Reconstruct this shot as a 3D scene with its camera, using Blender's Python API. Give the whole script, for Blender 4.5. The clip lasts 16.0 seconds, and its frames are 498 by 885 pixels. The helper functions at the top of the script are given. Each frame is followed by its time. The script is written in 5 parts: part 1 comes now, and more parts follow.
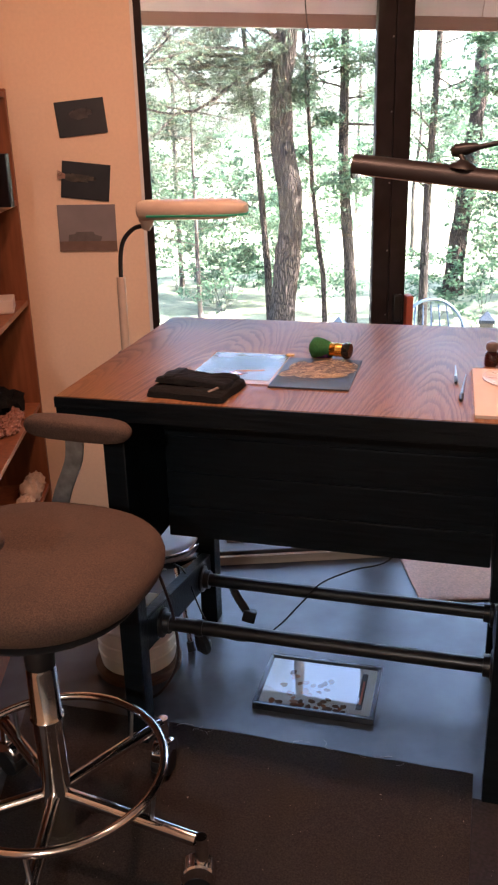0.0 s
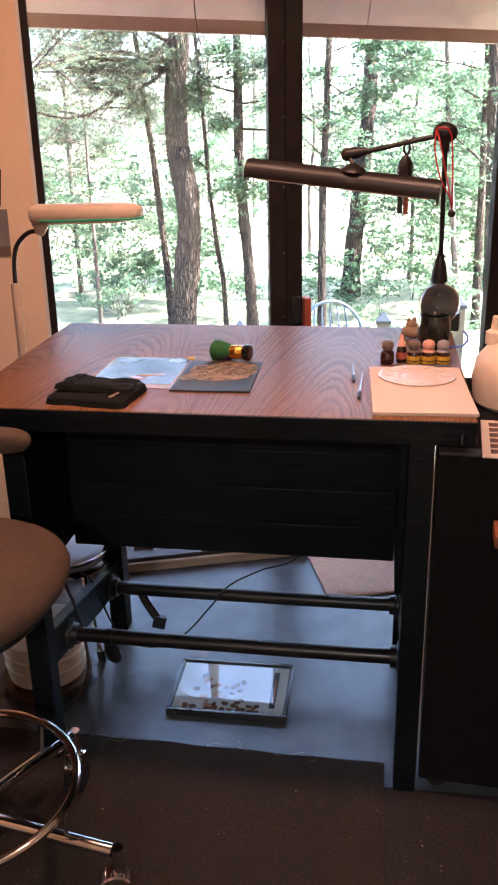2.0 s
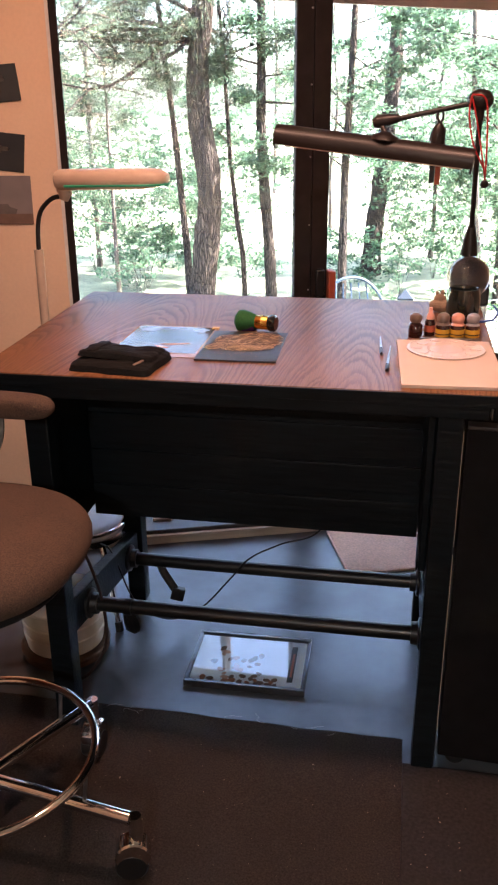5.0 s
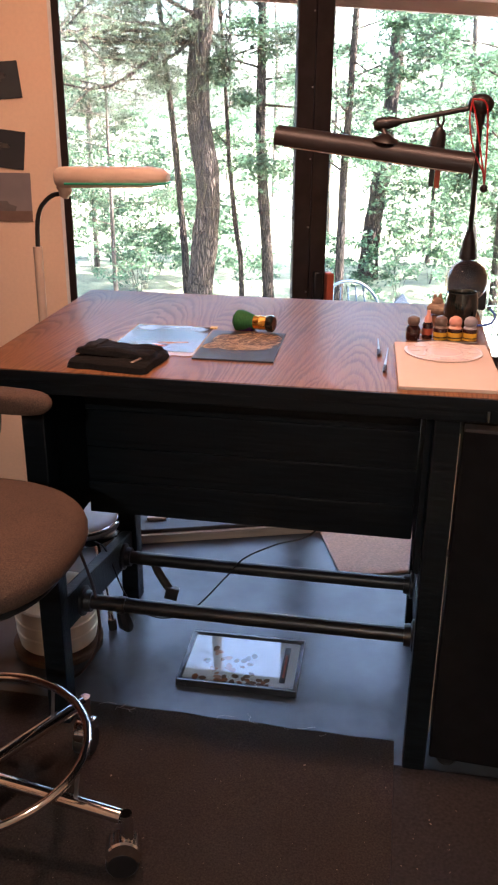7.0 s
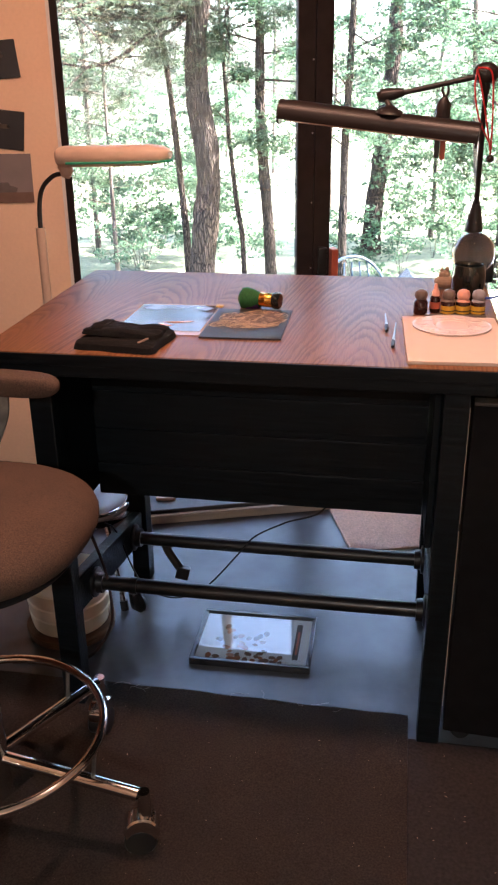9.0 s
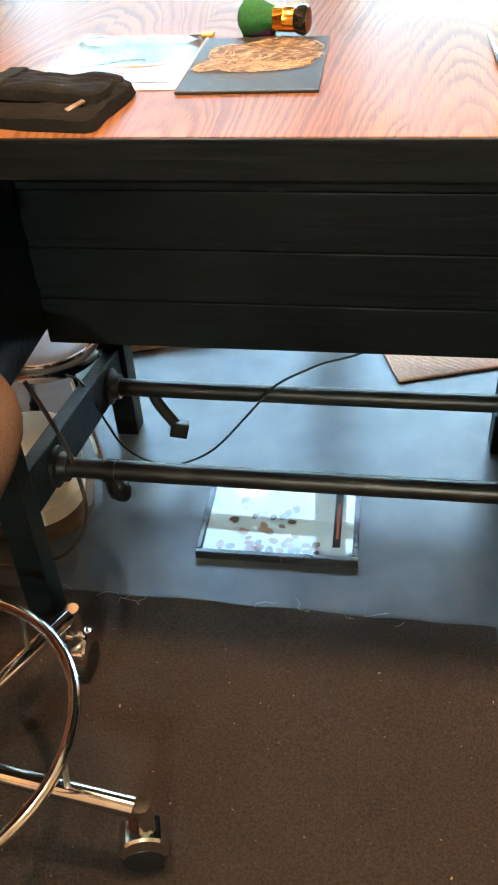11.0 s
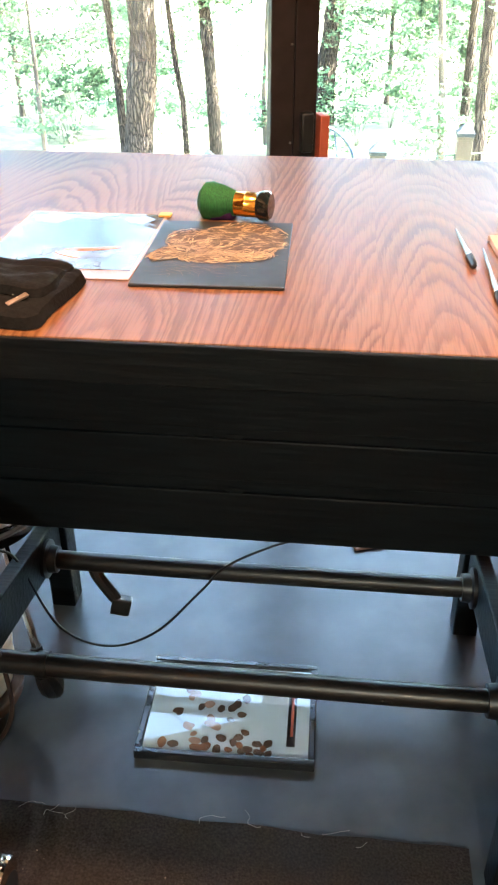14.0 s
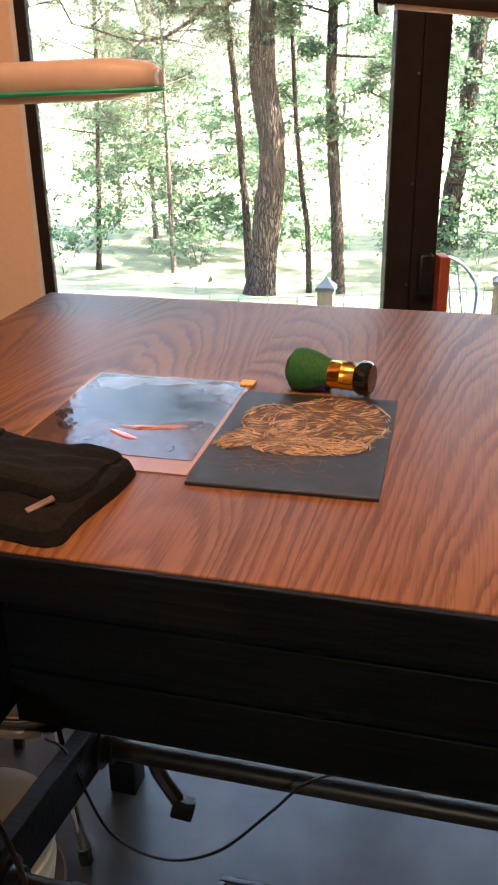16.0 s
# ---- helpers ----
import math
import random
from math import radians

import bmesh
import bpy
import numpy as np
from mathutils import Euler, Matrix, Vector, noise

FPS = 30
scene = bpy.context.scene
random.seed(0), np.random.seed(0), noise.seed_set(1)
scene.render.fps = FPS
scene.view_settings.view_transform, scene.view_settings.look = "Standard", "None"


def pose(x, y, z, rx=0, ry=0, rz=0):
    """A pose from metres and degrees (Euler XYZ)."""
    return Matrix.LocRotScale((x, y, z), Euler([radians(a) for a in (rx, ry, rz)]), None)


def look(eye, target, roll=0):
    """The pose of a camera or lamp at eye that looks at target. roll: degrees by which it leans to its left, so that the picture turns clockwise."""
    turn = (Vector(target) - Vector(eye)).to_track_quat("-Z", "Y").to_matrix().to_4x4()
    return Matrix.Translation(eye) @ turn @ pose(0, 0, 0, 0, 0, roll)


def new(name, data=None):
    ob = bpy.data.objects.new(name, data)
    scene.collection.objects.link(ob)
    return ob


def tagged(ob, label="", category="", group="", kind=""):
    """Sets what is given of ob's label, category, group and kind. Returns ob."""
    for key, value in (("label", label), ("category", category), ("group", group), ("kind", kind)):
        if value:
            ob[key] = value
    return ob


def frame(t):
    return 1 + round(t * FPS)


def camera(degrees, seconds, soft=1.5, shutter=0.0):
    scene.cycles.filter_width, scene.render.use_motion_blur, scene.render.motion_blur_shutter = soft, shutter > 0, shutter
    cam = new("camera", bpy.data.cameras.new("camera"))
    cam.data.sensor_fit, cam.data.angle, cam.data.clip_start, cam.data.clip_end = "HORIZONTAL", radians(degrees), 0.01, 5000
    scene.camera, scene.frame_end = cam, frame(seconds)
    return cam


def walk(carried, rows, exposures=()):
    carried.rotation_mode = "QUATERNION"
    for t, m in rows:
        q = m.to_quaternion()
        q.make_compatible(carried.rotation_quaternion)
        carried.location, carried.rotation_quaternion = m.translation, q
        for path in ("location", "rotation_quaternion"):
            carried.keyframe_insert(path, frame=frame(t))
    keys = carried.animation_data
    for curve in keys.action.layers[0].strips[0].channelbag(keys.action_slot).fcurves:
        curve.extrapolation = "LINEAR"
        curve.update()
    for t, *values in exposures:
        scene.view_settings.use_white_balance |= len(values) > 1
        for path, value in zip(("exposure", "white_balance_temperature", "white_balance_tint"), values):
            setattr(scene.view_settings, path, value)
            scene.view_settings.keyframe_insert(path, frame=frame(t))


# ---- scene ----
cam = camera(32.6, 16.0, soft=2.2)
PATH = [
    (0, (0.359, -1.612, 1.5), (-0.156, 0.189, 0.801), -1.5),
    (0.5, (0.37, -1.62, 1.501), (-0.079, 0.211, 0.831), -1.7),
    (1, (0.371, -1.621, 1.501), (0.021, 0.232, 0.836), -1.6),
    (1.5, (0.366, -1.618, 1.497), (0.056, 0.239, 0.824), -1.5),
    (2, (0.367, -1.614, 1.497), (0.065, 0.237, 0.803), -1.2),
    (2.5, (0.364, -1.611, 1.493), (0.034, 0.228, 0.782), -0.9),
    (3, (0.357, -1.611, 1.487), (-0.019, 0.218, 0.771), -0.9),
    (3.5, (0.351, -1.612, 1.483), (-0.025, 0.218, 0.77), -0.3),
    (4, (0.34, -1.608, 1.481), (-0.025, 0.223, 0.763), -0.5),
    (4.5, (0.344, -1.6, 1.478), (0.001, 0.225, 0.737), -0.8),
    (7, (0.34, -1.606, 1.469), (0.018, 0.226, 0.733), 0.5),
    (7.5, (0.339, -1.607, 1.469), (0.01, 0.226, 0.74), 0.5),
    (8, (0.339, -1.609, 1.473), (0.003, 0.222, 0.741), 0.2),
    (8.5, (0.338, -1.609, 1.469), (0.006, 0.22, 0.732), -0.2),
    (9, (0.331, -1.602, 1.466), (0.0, 0.209, 0.684), -0.8),
    (9.2, (0.316, -1.58, 1.457), (-0.022, 0.215, 0.636), -1.0),
    (11.3, (0.162, -0.836, 1.253), (-0.126, 0.647, -0.057), -4.9),
    (11.5, (0.152, -0.797, 1.24), (-0.112, 0.665, -0.099), -5.1),
    (12, (0.137, -0.771, 1.23), (-0.071, 0.653, -0.159), -4.1),
    (12.5, (0.132, -0.763, 1.234), (-0.049, 0.652, -0.168), -2.7),
    (13, (0.131, -0.751, 1.231), (-0.051, 0.679, -0.155), -1.9),
    (13.5, (0.138, -0.753, 1.28), (-0.053, 0.828, 0.069), -0.9),
    (14, (0.144, -0.767, 1.304), (-0.045, 0.935, 0.272), -0.1),
    (14.5, (0.13, -0.777, 1.319), (-0.058, 0.983, 0.388), 0.8),
    (15, (0.14, -0.756, 1.323), (-0.095, 1.031, 0.455), 0.6),
    (15.5, (0.162, -0.659, 1.328), (-0.193, 1.135, 0.518), -0.0),
    (16, (0.143, -0.527, 1.304), (-0.324, 1.246, 0.505), -0.9),
]
EXPOSURES = [(0, 4.15, 6050, 14), (9.2, 4.15, 6050, 14), (11.3, 5.6, 6350, -16), (13.4, 5.65, 6350, -16), (14.0, 5.2, 6250, -6), (15.0, 4.55, 6450, 2), (15.6, 4.15, 6700, 5), (16, 4.0, 6900, 6)]
walk(cam, [(t, look(eye, target, roll)) for t, eye, target, roll in PATH], EXPOSURES)


# ---- world, sun and lamps ----
world = bpy.data.worlds.new("world")
scene.world = world
world.use_nodes = True
wn = world.node_tree.nodes
sky = wn.new("ShaderNodeTexSky")
sky.sky_type = "NISHITA"
sky.sun_disc = False
sky.sun_elevation = radians(48)
sky.sun_rotation = radians(80)
sky.air_density, sky.dust_density = 1.0, 2.5
wn["Background"].inputs[1].default_value = 0.11
world.node_tree.links.new(sky.outputs[0], wn["Background"].inputs[0])

sun_data = bpy.data.lights.new("sun", "SUN")
sun_data.energy, sun_data.angle, sun_data.color = 5.0, radians(0.5), (1.0, 0.93, 0.82)
sun = new("sun", sun_data)
sun.matrix_world = look((22, 4, 23), (0, 0, 0))


# ---- the room's own frame: u along the window wall, v out of the window ----
TURN = 19.0
ROOM = pose(0, 1.56, 0, 0, 0, TURN)


def area_lamp(name, m, sx, sy, watts, colour):
    d = bpy.data.lights.new(name, "AREA")
    d.shape, d.size, d.size_y, d.energy, d.color = "RECTANGLE", sx, sy, watts, colour
    ob = new(name, d)
    ob.matrix_world = m
    return ob


# warm ceiling lamps over the table, plus an added neutral fill far behind
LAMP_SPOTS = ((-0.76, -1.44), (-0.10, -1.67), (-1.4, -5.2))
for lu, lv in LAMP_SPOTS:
    area_lamp("ceiling_or_fill_light", ROOM @ pose(lu, lv, 2.50), 0.14, 0.14, 1.1 if lv > -2 else 4.2, (1.0, 0.52, 0.34) if lv > -2 else (1.0, 0.95, 0.88))


# ---- materials ----
def ramp(nt, fac, stops):
    r = nt.nodes.new("ShaderNodeValToRGB")
    while len(r.color_ramp.elements) < len(stops):
        r.color_ramp.elements.new(0.5)
    for e, (p, c) in zip(r.color_ramp.elements, stops):
        e.position, e.color = p, (*c, 1)
    nt.links.new(fac, r.inputs[0])
    return r.outputs[0]


def mixed(nt, mode, fac, a, b):
    m = nt.nodes.new("ShaderNodeMix")
    m.data_type, m.blend_type = "RGBA", mode
    for socket, value in ((m.inputs[0], fac), (m.inputs[6], a), (m.inputs[7], b)):
        if hasattr(value, "is_linked"):
            nt.links.new(value, socket)
        elif isinstance(value, (int, float)):
            socket.default_value = value
        else:
            socket.default_value = (*value, 1)
    return m.outputs[2]


def texture(nt, kind, scale, stretch=(1, 1, 1), **values):
    co = nt.nodes.new("ShaderNodeTexCoord")
    mp = nt.nodes.new("ShaderNodeMapping")
    mp.inputs["Scale"].default_value = stretch
    nt.links.new(co.outputs["Object"], mp.inputs[0])
    t = nt.nodes.new("ShaderNodeTex" + kind)
    t.inputs["Scale"].default_value = scale
    for key, value in values.items():
        t.inputs[key].default_value = value
    nt.links.new(mp.outputs[0], t.inputs["Vector"])
    return t


def material(name, colour, rough=0.5, metal=0.0, vary=0.15, scale=30, bump=0.0, big=3.0, stretch=(1, 1, 1),
             coat=0.0, trans=0.0, ior=1.45, islands=0.0, emit=0.0, rough_vary=0.1, through_light=0.0, relief=0.002, gloss=0.5):
    """A surface with variation at a fine and a broad scale, relief and uneven gloss."""
    mt = bpy.data.materials.new(name)
    mt.use_nodes = True
    nt = mt.node_tree
    b = nt.nodes["Principled BSDF"]
    fine = texture(nt, "Noise", scale, stretch, Detail=5.0)
    broad = texture(nt, "Noise", big, (1, 1, 1), Detail=3.0)
    dark = tuple(c * (1 - vary) for c in colour)
    light = tuple(min(1, c * (1 + vary)) for c in colour)
    c1 = ramp(nt, fine.outputs["Fac"], ((0.3, dark), (0.7, light)))
    c2 = ramp(nt, broad.outputs["Fac"], ((0.3, (1 - vary * .7,) * 3), (0.7, (1, 1, 1))))
    out = mixed(nt, "MULTIPLY", 1.0, c1, c2)
    if islands:
        g = nt.nodes.new("ShaderNodeNewGeometry")
        c3 = ramp(nt, g.outputs["Random Per Island"], ((0.0, (1 - islands,) * 3), (1.0, (1 + islands * .6, 1 + islands * .6, 1))))
        out = mixed(nt, "MULTIPLY", 1.0, out, c3)
    nt.links.new(out, b.inputs["Base Color"])
    rr = nt.nodes.new("ShaderNodeMapRange")
    rr.inputs["To Min"].default_value = max(0.0, rough - rough_vary)
    rr.inputs["To Max"].default_value = min(1, rough + rough_vary)
    nt.links.new(broad.outputs["Fac"], rr.inputs[0])
    nt.links.new(rr.outputs[0], b.inputs["Roughness"])
    b.inputs["Metallic"].default_value = metal
    b.inputs["Specular IOR Level"].default_value = gloss
    b.inputs["Coat Weight"].default_value = coat
    b.inputs["Coat Roughness"].default_value = 0.12
    b.inputs["Transmission Weight"].default_value = trans
    b.inputs["IOR"].default_value = ior
    if emit:
        b.inputs["Emission Color"].default_value = (*colour, 1)
        b.inputs["Emission Strength"].default_value = emit
    if bump:
        bp = nt.nodes.new("ShaderNodeBump")
        bp.inputs["Strength"].default_value = bump
        bp.inputs["Distance"].default_value = relief
        nt.links.new(fine.outputs["Fac"], bp.inputs["Height"])
        nt.links.new(bp.outputs[0], b.inputs["Normal"])
    if through_light:
        tl = nt.nodes.new("ShaderNodeBsdfTranslucent")
        nt.links.new(out, tl.inputs[0])
        ms = nt.nodes.new("ShaderNodeMixShader")
        ms.inputs[0].default_value = through_light
        nt.links.new(b.outputs[0], ms.inputs[1])
        nt.links.new(tl.outputs[0], ms.inputs[2])
        nt.links.new(ms.outputs[0], nt.nodes["Material Output"].inputs[0])
    return mt


def sums(nt, op, a, b=0.0, c=0.0):
    n = nt.nodes.new("ShaderNodeMath")
    n.operation = op
    for socket, value in zip(n.inputs, (a, b, c)):
        if hasattr(value, "is_linked"):
            nt.links.new(value, socket)
        else:
            socket.default_value = value
    return n.outputs[0]


def oak_material():
    """Stained oak boards glued edge to edge: each shows growth rings cut as long arches, open pores and a worn satin varnish."""
    mt = material("stained_oak", (0.3, 0.1, 0.035), 0.40, rough_vary=0.07, gloss=0.24)
    nt = mt.node_tree
    b = nt.nodes["Principled BSDF"]
    sep = nt.nodes.new("ShaderNodeSeparateXYZ")
    co = nt.nodes.new("ShaderNodeTexCoord")
    nt.links.new(co.outputs["Object"], sep.inputs[0])
    x, y = sep.outputs[0], sep.outputs[1]
    wide = 0.158
    place = sums(nt, "DIVIDE", sums(nt, "ADD", x, 0.60), wide)
    index = sums(nt, "FLOOR", place)
    rnd = nt.nodes.new("ShaderNodeTexWhiteNoise")
    rnd.noise_dimensions = "1D"
    nt.links.new(index, rnd.inputs["W"])
    pick = nt.nodes.new("ShaderNodeSeparateColor")
    nt.links.new(rnd.outputs["Color"], pick.inputs[0])
    warp = texture(nt, "Noise", 2.2, (1.6, 0.8, 1), Detail=2.0, Roughness=0.45)
    fine_warp = texture(nt, "Noise", 16, (1.6, 0.5, 1), Detail=3.0)
    # across the board, from a heart line that wanders a little
    u = sums(nt, "MULTIPLY", sums(nt, "ADD", sums(nt, "SUBTRACT", place, index), -0.5), wide)
    u = sums(nt, "ADD", u, sums(nt, "MULTIPLY_ADD", pick.outputs[0], 0.20, -0.10))
    u = sums(nt, "ADD", u, sums(nt, "MULTIPLY_ADD", warp.outputs["Fac"], 0.05, -0.025))
    # depth of the heart below the surface changes along the board
    h = sums(nt, "ADD", y, sums(nt, "MULTIPLY_ADD", pick.outputs[1], 0.8, 0.15))
    h = sums(nt, "MULTIPLY", h, sums(nt, "MULTIPLY_ADD", pick.outputs[2], 0.06, 0.075))
    h = sums(nt, "ADD", h, sums(nt, "MULTIPLY_ADD", warp.outputs["Fac"], 0.05, -0.025))
    r = sums(nt, "SQRT", sums(nt, "ADD", sums(nt, "MULTIPLY", u, u), sums(nt, "MULTIPLY", h, h)))
    r = sums(nt, "ADD", r, sums(nt, "MULTIPLY", fine_warp.outputs["Fac"], 0.007))
    years = nt.nodes.new("ShaderNodeTexNoise")
    years.noise_dimensions = "1D"
    years.inputs["Scale"].default_value = 55
    years.inputs["Detail"].default_value = 2.0
    nt.links.new(sums(nt, "ADD", r, sums(nt, "MULTIPLY", index, 3.7)), years.inputs["W"])
    saw = sums(nt, "FRACT", sums(nt, "MULTIPLY", sums(nt, "ADD", r, sums(nt, "MULTIPLY", years.outputs["Fac"], 0.016)), 125.0))
    rough_edge = texture(nt, "Noise", 90, (5, 0.35, 1), Detail=3.0)
    saw = sums(nt, "FRACT", sums(nt, "ADD", saw, sums(nt, "MULTIPLY", rough_edge.outputs["Fac"], 0.55)))
    grain = ramp(nt, saw, ((0.0, (0.112, 0.050, 0.021)), (0.22, (0.150, 0.069, 0.030)), (0.42, (0.222, 0.117, 0.053)), (0.85, (0.250, 0.137, 0.064)), (1.0, (0.160, 0.075, 0.034))))
    tone = ramp(nt, pick.outputs[1], ((0.0, (0.90, 0.88, 0.86)), (1.0, (1.08, 1.04, 1.0))))
    grain = mixed(nt, "MULTIPLY", 1.0, grain, tone)
    pores = texture(nt, "Noise", 60, (8, 0.2, 1), Detail=4.0)
    pc = ramp(nt, pores.outputs["Fac"], ((0.38, (0.5, 0.45, 0.42)), (0.52, (1, 1, 1))))
    stain = texture(nt, "Noise", 2.5, (1, 1, 1), Detail=4.0)
    sc = ramp(nt, stain.outputs["Fac"], ((0.3, (0.74, 0.71, 0.70)), (0.7, (1.06, 1.0, 0.96))))
    mask = texture(nt, "Noise", 4.0, (2.0, 0.7, 1), Detail=2.0)
    mf = ramp(nt, mask.outputs["Fac"], ((0.3, (0.25, 0.25, 0.25)), (0.6, (1, 1, 1))))
    grain = mixed(nt, "MIX", mf, (0.228, 0.106, 0.047), grain)
    out = mixed(nt, "MULTIPLY", 0.45, grain, pc)
    out = mixed(nt, "MULTIPLY", 1.0, out, sc)
    nt.links.new(out, b.inputs["Base Color"])
    low = ramp(nt, saw, ((0.0, (0.1, 0.1, 0.1)), (0.3, (0.4, 0.4, 0.4)), (0.5, (0.9, 0.9, 0.9)), (1.0, (0.7, 0.7, 0.7))))
    height = mixed(nt, "MIX", 0.4, low, pores.outputs["Fac"])
    bp = nt.nodes.new("ShaderNodeBump")
    bp.inputs["Strength"].default_value = 0.18
    bp.inputs["Distance"].default_value = 0.0005
    nt.links.new(height, bp.inputs["Height"])
    nt.links.new(bp.outputs[0], b.inputs["Normal"])
    return mt


def glass_material(name, tint=(1, 1, 1), rough=0.0):
    mt = bpy.data.materials.new(name)
    mt.use_nodes = True
    b = mt.node_tree.nodes["Principled BSDF"]
    b.inputs["Base Color"].default_value = (*tint, 1)
    b.inputs["Roughness"].default_value = rough
    b.inputs["Transmission Weight"].default_value = 1
    b.inputs["IOR"].default_value = 1.45
    return mt


def bark_material(name, dark, light, scale):
    """Long upright ridges parted by dark fissures."""
    mt = material(name, light, 0.95, gloss=0.1)
    nt = mt.node_tree
    b = nt.nodes["Principled BSDF"]
    wob = texture(nt, "Noise", 3.0, (1, 1, 0.6), Detail=3.0)
    cells = texture(nt, "Voronoi", scale, (1, 1, 0.16))
    cells.feature = "DISTANCE_TO_EDGE"
    vec = nt.nodes.new("ShaderNodeVectorMath")
    vec.operation = "MULTIPLY_ADD"
    vec.inputs[1].default_value = (0.14, 0.14, 0.14)
    nt.links.new(wob.outputs["Color"], vec.inputs[0])
    nt.links.new(cells.inputs["Vector"].links[0].from_socket, vec.inputs[2])
    nt.links.new(vec.outputs[0], cells.inputs["Vector"])
    fine = texture(nt, "Noise", 60, (1, 1, 0.3), Detail=4.0)
    ridge = ramp(nt, cells.outputs["Distance"], ((0.0, dark), (0.10, tuple(0.5 * (p + q) for p, q in zip(dark, light))), (0.32, light)))
    blot = ramp(nt, fine.outputs["Fac"], ((0.3, (0.55, 0.55, 0.57)), (0.7, (1.1, 1.08, 1.05))))
    big = texture(nt, "Noise", 1.6, (1, 1, 0.5), Detail=2.0)
    tone = ramp(nt, big.outputs["Fac"], ((0.3, (0.75, 0.78, 0.82)), (0.7, (1.1, 1.05, 1.0))))
    out = mixed(nt, "MULTIPLY", 1.0, mixed(nt, "MULTIPLY", 1.0, ridge, blot), tone)
    nt.links.new(out, b.inputs["Base Color"])
    bp = nt.nodes.new("ShaderNodeBump")
    bp.inputs["Strength"].default_value = 1.0
    bp.inputs["Distance"].default_value = 0.02
    nt.links.new(ramp(nt, cells.outputs["Distance"], ((0.0, (0, 0, 0)), (0.3, (1, 1, 1)))), bp.inputs["Height"])
    nt.links.new(bp.outputs[0], b.inputs["Normal"])
    return mt


OAK = oak_material()
BLACK_PAINT = material("black_painted_wood", (0.0042, 0.0070, 0.0088), 0.5, gloss=0.2, vary=0.35, scale=24, bump=0.7, stretch=(0.4, 4, 4), big=5)
BLACK_IRON = material("black_painted_iron", (0.012, 0.0115, 0.0115), 0.38, vary=0.4, scale=40, bump=0.2)
WALL = material("cream_wall_paint", (0.80, 0.595, 0.425), 0.75, vary=0.03, scale=90, bump=0.12, big=1.2)
CEIL = material("ceiling_paint", (0.78, 0.74, 0.68), 0.85, vary=0.03, scale=80, bump=0.1)
FLOOR = material("dark_floor_paint", (0.070, 0.078, 0.086), 0.32, gloss=0.6, vary=0.3, scale=9, bump=0.05, big=2.2, rough_vary=0.06)
RUG = material("brown_rug_pile", (0.062, 0.048, 0.040), 0.95, vary=0.42, scale=240, bump=0.9, big=4)
# darker copy of the rug, shade painted in for its right-hand strip
RUGSHADED = material("shaded_rug", (0.021, 0.017, 0.017), 0.9, vary=0.4, scale=130, bump=0.7)
FRAMEBROWN = material("dark_bronze_frame", (0.022, 0.017, 0.016), 0.6, vary=0.2, scale=20, bump=0.05, gloss=0.15)
TRIMBROWN = material("brown_fascia_paint", (0.15, 0.095, 0.088), 0.7, vary=0.12, scale=12, stretch=(0.3, 3, 3))
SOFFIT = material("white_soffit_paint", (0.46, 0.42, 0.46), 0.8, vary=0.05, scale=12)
WHITETRIM = material("white_trim_paint", (0.75, 0.73, 0.70), 0.6, vary=0.05)
CABINETBLACK = material("matt_black_paint", (0.005, 0.005, 0.0055), 0.75, vary=0.3, scale=24, gloss=0.15)
PLINTHWOOD = material("light_worn_wood", (0.42, 0.34, 0.27), 0.6, vary=0.2, scale=14, stretch=(0.4, 4, 4))
DARKWOOD = material("dark_stained_wood", (0.035, 0.028, 0.026), 0.5, vary=0.3, scale=14, stretch=(0.4, 4, 4))
SEATCLOTH = material("brown_worn_upholstery", (0.086, 0.054, 0.038), 0.93, vary=0.36, scale=380, bump=0.5, big=10)
CHROME = material("chrome", (0.72, 0.71, 0.70), 0.12, metal=1.0, vary=0.06, scale=30, rough_vary=0.05)
STEEL = material("worn_steel", (0.42, 0.42, 0.41), 0.36, metal=1.0, vary=0.3, scale=30)
BLACKPLASTIC = material("black_plastic", (0.012, 0.012, 0.012), 0.4, vary=0.2)
SHELFWOOD = material("orange_shelf_wood", (0.26, 0.092, 0.038), 0.5, vary=0.2, scale=14, stretch=(4, 4, 0.4))
LAMPWHITE = material("aged_cream_plastic", (0.50, 0.39, 0.30), 0.45, vary=0.06)
LAMPGREEN = material("green_stripe", (0.02, 0.28, 0.16), 0.4, vary=0.05)
LAMPBROWN = material("brown_enamel_metal", (0.013, 0.0095, 0.0085), 0.40, vary=0.15)
REDWIRE = material("red_wire", (0.34, 0.015, 0.014), 0.45, vary=0.05)
CRYSTAL = glass_material("clear_crystal")
PANE = glass_material("window_glass")
POTBLACK = material("black_glazed_ceramic", (0.008, 0.012, 0.011), 0.12, vary=0.2, coat=0.6)
PINKPLASTIC = material("pinkish_white_plastic", (0.68, 0.565, 0.50), 0.22, vary=0.02)
PAPER = material("cream_paper", (0.64, 0.53, 0.46), 0.75, vary=0.02)
PORCELAIN = material("white_porcelain", (0.84, 0.80, 0.77), 0.18, vary=0.02)
BOARDBLACK = material("black_scratchboard", (0.022, 0.024, 0.026), 0.5, vary=0.25, scale=60)
CLOTHBLACK = material("black_cloth", (0.008, 0.0085, 0.0085), 0.9, vary=0.4, scale=220, bump=0.4, gloss=0.2)
GREENBRUSH = material("green_bristle", (0.018, 0.115, 0.03), 0.8, vary=0.3, scale=120, bump=0.3, stretch=(0.2, 5, 5))
